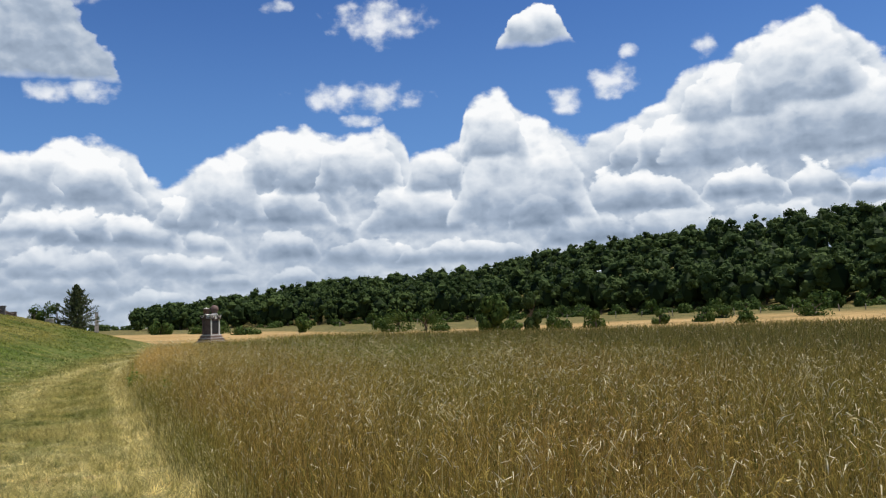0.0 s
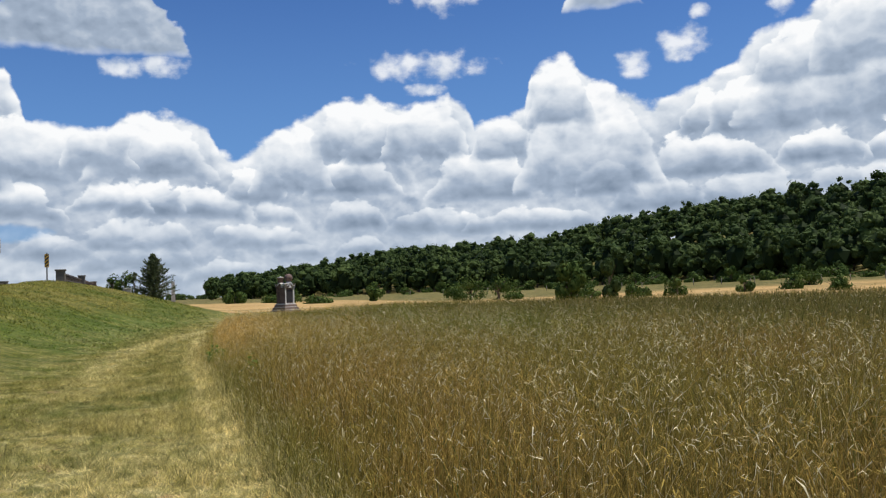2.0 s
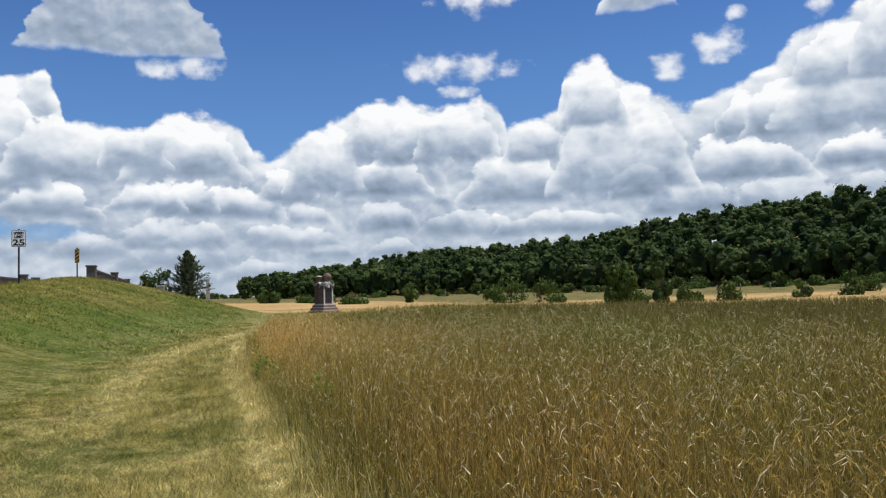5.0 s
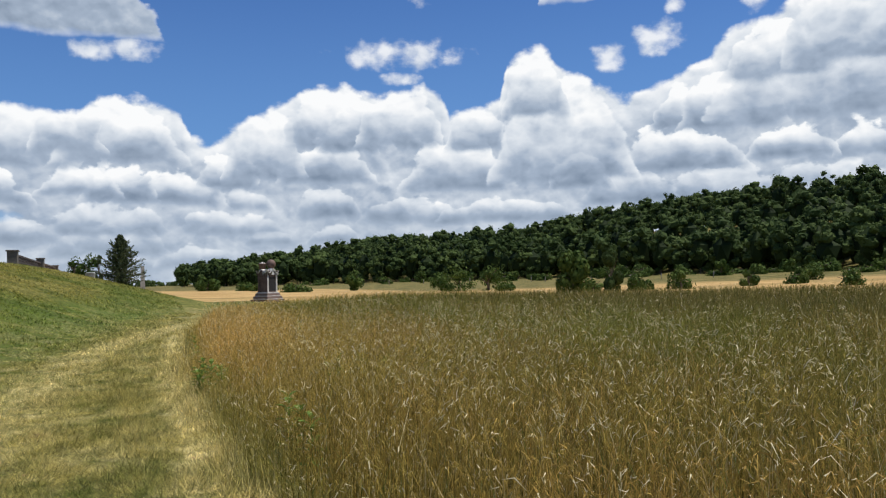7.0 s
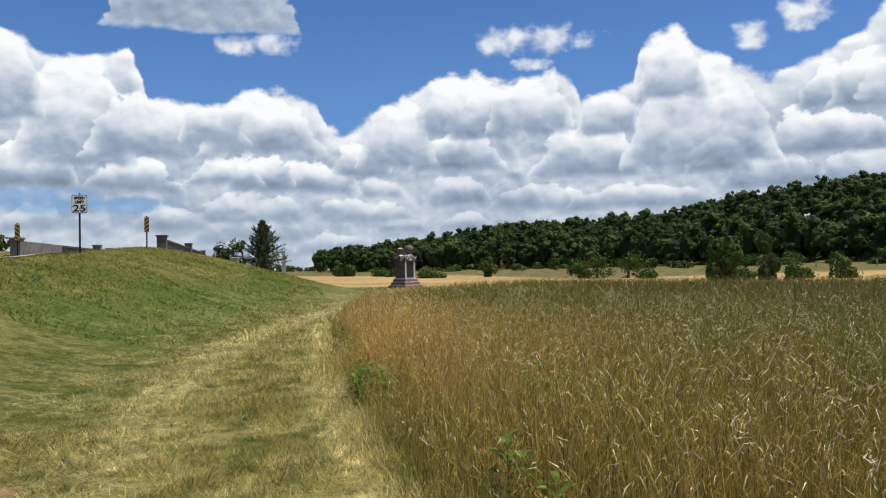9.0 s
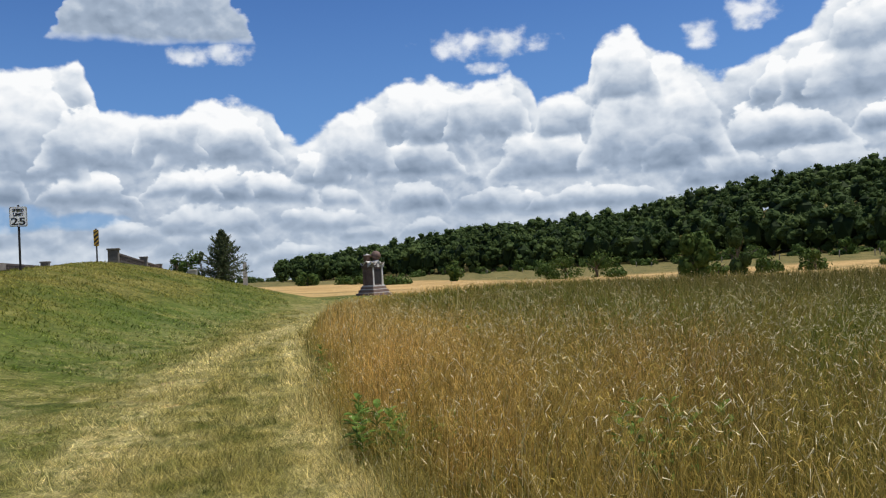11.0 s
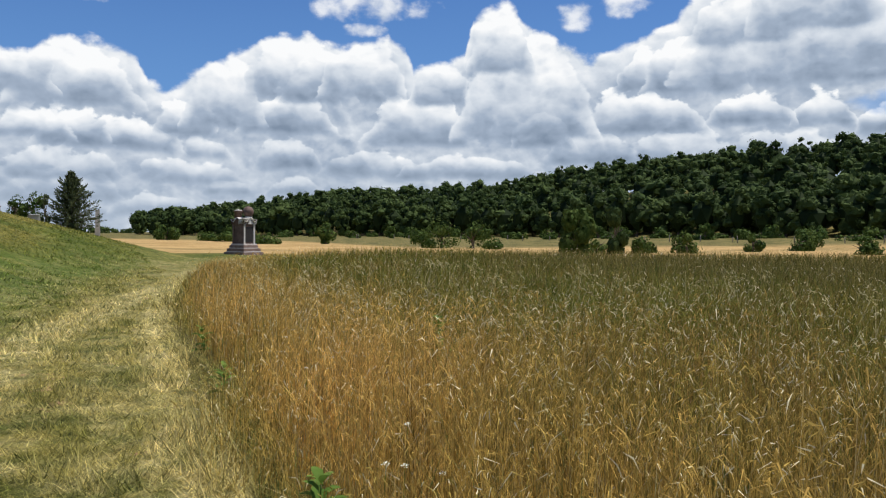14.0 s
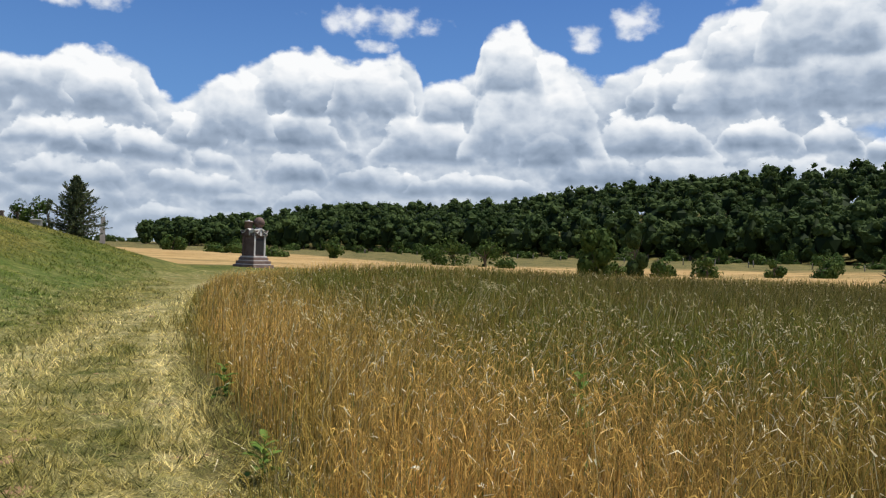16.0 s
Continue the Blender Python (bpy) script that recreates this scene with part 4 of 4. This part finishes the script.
bush("roadside_tree", -29.5, 112.0, 6.0, 3.6, "leafy green tree beyond the road", "tree", BUSH_LEAF, 0.22, 2600, 0.15, 14)


def obelisk(x, y, height, base):
    root = new("stone_marker")
    root.location = (x, y, base)
    tagged(root, "slim grey stone shaft behind the spruce", "monument")
    for half, z0, z1 in ((0.42, -0.2, 0.25), (0.33, 0.25, 0.5)):
        bm = bmesh.new()
        box(bm, -half, -half, z0, half, half, z1, 0.02)
        part("plinth", bm, GREYSTONE, root)
    bm = bmesh.new()
    vs = box(bm, -0.19, -0.19, 0.5, 0.19, 0.19, height)
    for v in vs:
        if v.co.z > 1:
            v.co.x *= 0.72
            v.co.y *= 0.72
    part("shaft", bm, SLAB, root)


obelisk(2.75, 83.0, 2.5, float(land(2.85, 83.0)))


def plaque(x, y):
    root = new("low_plaque")
    z = float(land(x, y))
    root.matrix_world = pose(x, y, z, 0, 0, 12)
    tagged(root, "low pale stone plaque in the grass", "plaque")
    bm = bmesh.new()
    box(bm, -0.3, -0.12, -0.1, 0.3, 0.12, 0.28, 0.02)
    part("block", bm, SLAB, root)
    bm = bmesh.new()
    box(bm, -0.26, -0.2, 0.28, 0.26, 0.1, 0.32, 0.008)
    part("plate", bm, WHITE, root)


plaque(-1.0, 69.0)


# ---- road, bridge rails and signs on the bank ----
def road():
    ys = np.arange(-40, 200, 1.0)
    xs = np.linspace(-12.3, -7.6, 19)
    x, y = np.meshgrid(xs, ys, indexing="ij")
    z = land(x, y) + 0.05
    n, m = len(xs), len(ys)
    faces = [(i * m + k, (i + 1) * m + k, (i + 1) * m + k + 1, i * m + k + 1) for i in range(n - 1) for k in range(m - 1)]
    ob = link_mesh("road", np.stack([x.ravel(), y.ravel(), z.ravel()], 1).tolist(), faces, [ROADTOP], shade=True)
    tagged(ob, "pale worn road along the top of the bank", "road", kind="structure")


road()


def bridge_rail(name, x0, y0, x1, y1, top0, top1, stone_length, label):
    """A parapet: end pier, stone wall, iron rails with upright bars, far pier."""
    root = new(name)
    root.location = (x0, y0, 0)
    tagged(root, label, "railing")
    length = math.hypot(x1 - x0, y1 - y0)
    turn = pose(0, 0, 0, 0, 0, -math.degrees(math.atan2(x1 - x0, y1 - y0)))
    low0, low1 = float(land(x0, y0)) - 0.15, float(land(x1, y1)) - 0.15

    def height(s):
        return top0 + (top1 - top0) * s / length

    for s, extra in ((0.0, 0.08), (20.5, 0.25), (length, 0.1)):
        bm = bmesh.new()
        box(bm, -0.28, s - 0.35, min(low0, low1), 0.28, s + 0.35, height(s) + extra, 0.03, turn)
        pier = part("pier", bm, WALLSTONE, root)
        bm = bmesh.new()
        box(bm, -0.34, s - 0.41, height(s) + extra, 0.34, s + 0.41, height(s) + extra + 0.10, 0.02, turn)
        part("pier_cap", bm, WALLSTONE, pier)
    if stone_length:
        bm = bmesh.new()
        vs = box(bm, -0.18, 0.35, min(low0, low1), 0.18, stone_length, top0, 0.0)
        bmesh.ops.transform(bm, matrix=turn, verts=vs)
        part("stone_wall", bm, WALLSTONE, root, "grey stone parapet wall")
    first = stone_length or 0.35
    for drop, size in ((0.0, 0.06), (0.42, 0.035), (0.66, 0.05)):
        bm = bmesh.new()
        vs = box(bm, -size, first, -size, size, length - 0.35, size)
        for v in vs:
            v.co.z += height(v.co.y) - drop - size
        bmesh.ops.transform(bm, matrix=turn, verts=vs)
        part("rail", bm, IRON, root)
    n = int((length - first) / 0.3)
    for k in range(n):
        s = first + 0.25 + k * (length - first - 0.5) / max(n - 1, 1)
        wide = 0.09 if k % 5 == 0 else 0.055
        bm = bmesh.new()
        box(bm, -0.03, s - wide, height(s) - 0.75, 0.03, s + wide, height(s) - 0.05, 0.0, turn)
        part("baluster", bm, IRON, root)
    return root


bridge_rail("bridge_rail", -5.15, 64.5, -5.1, 104.0, 3.60, 3.60, 0, "dark iron bridge railing between weathered stone piers")
bridge_rail("bridge_rail", -12.75, 62.5, -11.9, 88.0, 3.45, 3.50, 9.0, "bridge parapet with grey stone wall and dark rail")


def wing_wall(x0, y0, x1, y1, z0, z1):
    root = new("wing_wall")
    tagged(root, "sloping stone wing wall at the end of the bridge", "wall")
    bm = bmesh.new()
    low = float(land(x1, y1)) - 0.4
    prof = [(x0, y0, low), (x1, y1, low), (x1, y1, z1), (x0, y0, z0)]
    a = [bm.verts.new((p[0] - 0.2, p[1], p[2])) for p in prof]
    b = [bm.verts.new((p[0] + 0.2, p[1], p[2])) for p in prof]
    bm.faces.new(a[::-1])
    bm.faces.new(b)
    for j in range(4):
        bm.faces.new((a[j], a[(j + 1) % 4], b[(j + 1) % 4], b[j]))
    bmesh.ops.recalc_face_normals(bm, faces=bm.faces)
    part("wall", bm, WALLSTONE, root)


wing_wall(-5.1, 104.4, -4.6, 112.0, 3.5, 2.6)


def words(text, size, parent, spot, mat_):
    cu = bpy.data.curves.new("lettering", "FONT")
    cu.body, cu.size, cu.align_x, cu.align_y, cu.extrude, cu.offset = text, size, "CENTER", "CENTER", 0.002, 0.008
    tmp = bpy.data.objects.new("lettering", cu)
    scene.collection.objects.link(tmp)
    me = bpy.data.meshes.new_from_object(tmp.evaluated_get(bpy.context.evaluated_depsgraph_get()))
    bpy.data.objects.remove(tmp)
    me.materials.append(mat_)
    ob = new("lettering", me)
    ob.parent = parent
    ob.matrix_basis = spot
    return ob


def sign_post(root, height):
    bm = bmesh.new()
    box(bm, -0.035, -0.006, -0.3, 0.035, 0.012, height)
    box(bm, -0.04, 0.012, -0.3, -0.028, 0.045, height)
    box(bm, 0.028, 0.012, -0.3, 0.04, 0.045, height)
    part("post", bm, POST, root)
    for k in range(2):
        bm = bmesh.new()
        lathe(bm, [(0.014, 0), (0.014, 0.012), (0.006, 0.016)], 8)
        bmesh.ops.transform(bm, matrix=pose(0, -0.032, height - 0.1 - 0.55 * k, 90, 0, 0), verts=bm.verts)
        part("bolt", bm, POST, root)


def plate(w, h, thick, y):
    """A thin plate with rounded corners, facing the walk."""
    bm = bmesh.new()
    r, outline = 0.05, []
    for cx, cz, a0 in ((w / 2 - r, h / 2 - r, 0), (-w / 2 + r, h / 2 - r, 90), (-w / 2 + r, -h / 2 + r, 180), (w / 2 - r, -h / 2 + r, 270)):
        for j in range(5):
            a = radians(a0 + 22.5 * j)
            outline.append((cx + r * math.cos(a), cz + r * math.sin(a)))
    f = [bm.verts.new((a, y, b)) for a, b in outline]
    k = [bm.verts.new((a, y + thick, b)) for a, b in outline]
    bm.faces.new(f)
    bm.faces.new(k[::-1])
    for j in range(len(f)):
        i2 = (j + 1) % len(f)
        bm.faces.new((f[i2], f[j], k[j], k[i2]))
    bmesh.ops.recalc_face_normals(bm, faces=bm.faces)
    return bm


def speed_sign(x, y):
    root = new("speed_sign")
    root.matrix_world = pose(x, y, float(land(x, y)), 0, 0, 6)
    tagged(root, "white speed limit sign with black lettering on a steel post", "road sign")
    sign_post(root, 2.60)
    face = part("plate", plate(0.64, 0.80, 0.006, -0.026), WHITE, root)
    face.location.z = 2.14
    for nm, w, h, y0, mat_ in (("border", 0.605, 0.765, -0.0285, BLACK), ("field", 0.57, 0.73, -0.031, WHITE)):
        ob = part(nm, plate(w, h, 0.002, y0), mat_, face)
    words("SPEED", 0.155, face, pose(0, -0.0335, 0.25, 90, 0, 0), BLACK)
    words("LIMIT", 0.155, face, pose(0, -0.0335, 0.08, 90, 0, 0), BLACK)
    words("25", 0.40, face, pose(0, -0.0335, -0.20, 90, 0, 0) @ Matrix.Diagonal((1.35, 1.0, 1.0, 1.0)), BLACK)


speed_sign(-7.0, 49.8)


def hazard_marker(x, y, slant):
    root = new("hazard_marker")
    root.matrix_world = pose(x, y, float(land(x, y)), 0, 0, 3)
    tagged(root, "narrow yellow and black striped hazard marker on a post", "road sign", "hazard markers at the bridge")
    sign_post(root, 1.85)
    face = part("plate", plate(0.27, 0.90, 0.006, -0.026), AMBER, root)
    face.location.z = 1.33
    for k in range(4):
        z = -0.36 + k * 0.24
        bm = bmesh.new()
        pts = [(-0.125, z - 0.06 - slant * 0.11), (0.125, z - 0.06 + slant * 0.11), (0.125, z + 0.06 + slant * 0.11), (-0.125, z + 0.06 - slant * 0.11)]
        pts = [(a, max(-0.445, min(0.445, b))) for a, b in pts]
        f = [bm.verts.new((a, -0.030, b)) for a, b in pts]
        k2 = [bm.verts.new((a, -0.0265, b)) for a, b in pts]
        bm.faces.new(f)
        for j in range(4):
            bm.faces.new((f[(j + 1) % 4], f[j], k2[j], k2[(j + 1) % 4]))
        part("stripe", bm, BLACK, face)


hazard_marker(-5.85, 63.0, 1)
hazard_marker(-12.55, 61.8, -1)


# ---- bushes in the field and stubble ----
def by_bearing(az, r, x0=0.36, y0=10.5):
    return x0 + r * math.sin(radians(az)), y0 + r * math.cos(radians(az))


bush("young_tree", 44.0, 82.4, 4.6, 1.9, "bushy young green tree in the stubble", "tree", BUSH_LEAF, 0.19, 3600, 0.02, 17)
bush("young_tree", 51.0, 86.0, 4.9, 1.35, "slender dark young tree with a bare lower trunk", "tree", WOOD_LEAF, 0.19, 2400, 0.16, 13)
bush("bush", 53.6, 85.4, 1.9, 1.5, "low green bush beside a young tree", "bush", BUSH_LEAF, 0.13, 900, 0.0, 8)
bush("bush", 47.8, 84.6, 1.6, 1.3, "low light green bush beside a young tree", "bush", BUSH_LEAF, 0.13, 800, 0.0, 8)
for az, r, h, w in ((23.2, 118, 4.3, 3.1), (25.3, 118, 3.9, 2.5), (22.0, 121, 2.8, 2.2), (15.9, 150, 3.9, 2.0), (38.4, 97, 2.6, 1.6), (36.0, 98, 1.3, 1.0), (10.0, 255, 4.0, 2.6), (6.0, 185, 3.2, 2.6), (11.9, 140, 1.7, 3.0),
                    (9.6, 170, 2.3, 3.2), (8.4, 178, 2.2, 3.0), (42.6, 108, 2.2, 1.5), (45.5, 112, 2.2, 1.8), (31.9, 108, 1.8, 1.6), (26.6, 112, 1.5, 1.6), (48.5, 100, 2.0, 1.8), (46.3, 128, 2.4, 1.9), (52.5, 118, 2.4, 2.6)):
    x, y = by_bearing(az, r)
    bush("bush", x, y, h, w, "round green bush standing in tan stubble", "bush", BUSH_LEAF, 0.15 if r < 130 else 0.22, 1100, 0.0, 10)
# young growth before the wood
for k in range(58):
    az = 12 + k * 0.82 + rng.normal() * 0.5
    r = np.interp(az, WOOD_AZ, WOOD_R) * (0.80 + 0.16 * rng.random())
    x, y = r * math.sin(radians(az)), r * math.cos(radians(az))
    bush("wood_edge_bush", x, y, rng.uniform(1.2, 3.8), rng.uniform(1.4, 3.4), "light green young growth at the edge of the wood", "bush", BUSH_LEAF, 0.28, 700, 0.0, 9)


def fence_post(x, y, h):
    root = new("fence_post")
    root.matrix_world = pose(x, y, float(land(x, y)), rng.normal() * 3, rng.normal() * 3, rng.random() * 90)
    tagged(root, "weathered grey timber fence post in the stubble", "fence post", "old field fence")
    bm = bmesh.new()
    lathe(bm, [(0.085, -0.3), (0.08, h * 0.5), (0.075, h - 0.04), (0.04, h)], 8)
    part("post", bm, TIMBER, root)


for k in range(24):
    az = 17 + k * 1.5 + rng.normal() * 0.4
    r = np.interp(az, WOOD_AZ, WOOD_R) * 0.74 + rng.normal() * 1.5
    fence_post(r * math.sin(radians(az)), r * math.cos(radians(az)), rng.uniform(0.9, 1.35))


def far_trees():
    """A low line of trees where the open ground ends."""
    verts, counts = [], []
    for k in range(90):
        az = rng.uniform(-12, 6.5)
        r = rng.uniform(850, 1000)
        x, y = r * math.sin(radians(az)), r * math.cos(radians(az))
        n = 60
        h = rng.uniform(3, 6.5)
        p, d = crown_points(n, rng.uniform(5, 9), h, 6)
        verts.append(quads_at(p, d, np.full(n, 1.4)) + [x, y, -0.5])
        counts.append(np.full(n, 4))
    tagged(soup("far_trees", np.concatenate(verts), np.concatenate(counts), [WOOD_LEAF]), "low line of far green trees", "woods", kind="stuff")


far_trees()


# ---- broad-leaved weeds at the edge of the tall grass ----
def weed(x, y, height, pairs, label, yellow=0):
    root = new("milkweed_plant")
    root.location = (x, y, float(land(x, y)))
    tagged(root, label, "weed")
    lean = Vector((rng.normal() * 0.06, rng.normal() * 0.06, 1)) * height
    bm = bmesh.new()
    limb_mesh(bm, (0, 0, -0.05), lean, 0.006, 0.003, 6)
    part("stem", bm, WEED_LEAF, root)
    for k in range(pairs):
        u = 0.2 + 0.8 * k / (pairs - 1)
        t0 = k * 1.57 + rng.normal() * 0.25
        size = (0.185 - 0.09 * u) * rng.uniform(0.85, 1.2)
        for s in (0, math.pi):
            bm = bmesh.new()
            rise = 0.25 + 0.75 * u + 0.2 * rng.normal()
            row = []
            for j, (l, w) in enumerate(((0.0, 0.02), (0.25, 0.22), (0.55, 0.28), (0.85, 0.15), (1.0, 0.0))):
                out = size * l * math.cos(rise * (1 - 0.5 * l))
                up = size * l * math.sin(rise) - size * 0.35 * l * l
                row.append([bm.verts.new((out, side * size * w, up + abs(side) * size * w * 0.35)) for side in ((-1, 0, 1) if w else (0,))])
            for a, b in zip(row, row[1:]):
                if len(b) == 3:
                    bm.faces.new((a[0], a[1], b[1], b[0]))
                    bm.faces.new((a[1], a[2], b[2], b[1]))
                else:
                    bm.faces.new((a[0], a[1], b[0]))
                    bm.faces.new((a[1], a[2], b[0]))
            for f in bm.faces:
                f.smooth = True
            old = yellow and k == 0
            leaf = part("leaf", bm, YELLOW_LEAF if old else WEED_LEAF, root, "yellowed leaf" if old else "")
            leaf.matrix_basis = Matrix.Translation(lean * u) @ pose(0, 0, 0, 0, 0, math.degrees(t0 + s))


WEEDS = [(1.40, 20.45, 0.30), (1.68, 20.7, 0.36), (1.64, 20.15, 0.28), (1.76, 20.5, 0.34), (2.1, 20.4, 0.36), (1.52, 20.6, 0.42), (1.62, 20.35, 0.30), (1.40, 20.75, 0.34), (1.88, 20.25, 0.34),
         (1.98, 20.15, 0.26), (2.28, 20.2, 0.30), (1.48, 21.2, 0.40), (1.58, 21.5, 0.30), (1.72, 16.15, 0.52), (1.80, 16.0, 0.42), (1.72, 15.4, 0.45), (2.60, 18.45, 0.56), (2.75, 18.6, 0.60),
         (2.92, 18.4, 0.52), (3.1, 18.7, 0.58), (2.70, 18.25, 0.46), (3.3, 18.5, 0.55), (2.02, 27.9, 0.34), (1.78, 25.3, 0.26), (3.6, 24.5, 0.7)]
for k, (x, y, h) in enumerate(WEEDS):
    weed(x, y, h, 4 + round(h * 9), "green broad-leaved weed at the edge of the tall grass", k in (2, 5, 7))


# ---- pale flower heads in the grass ----
def wild_carrot(x, y, height):
    root = new("wild_carrot")
    root.location = (x, y, float(land(x, y)))
    tagged(root, "white flat-topped wildflower on a thin stem in tall grass", "flower")
    bm = bmesh.new()
    limb_mesh(bm, (0, 0, -0.05), (0.02, 0.01, height), 0.003, 0.002, 5)
    part("stem", bm, WEED_LEAF, root)
    bm = bmesh.new()
    for k in range(26):
        r, t = 0.020 * math.sqrt((k + 0.5) / 26), k * 2.4
        c = Vector((0.02 + r * math.cos(t), 0.01 + r * math.sin(t), height + 0.012 - 5 * r * r + 0.003 * rng.normal()))
        ring = [bm.verts.new(c + Vector((0.0045 * math.cos(a), 0.0045 * math.sin(a), 0.002 * rng.normal()))) for a in (0, 1.26, 2.51, 3.77, 5.03)]
        bm.faces.new(ring)
    part("flower_head", bm, PETAL, root, "white clustered flower head")


for x, y in [(2.11, 21.74), (1.79, 21.22), (2.0, 21.06), (1.78, 20.77), (1.8, 21.02), (2.45, 24.19), (2.07, 23.58), (2.29, 23.36), (2.37, 25.4)]:
    wild_carrot(x, y, rng.uniform(0.38, 0.5))
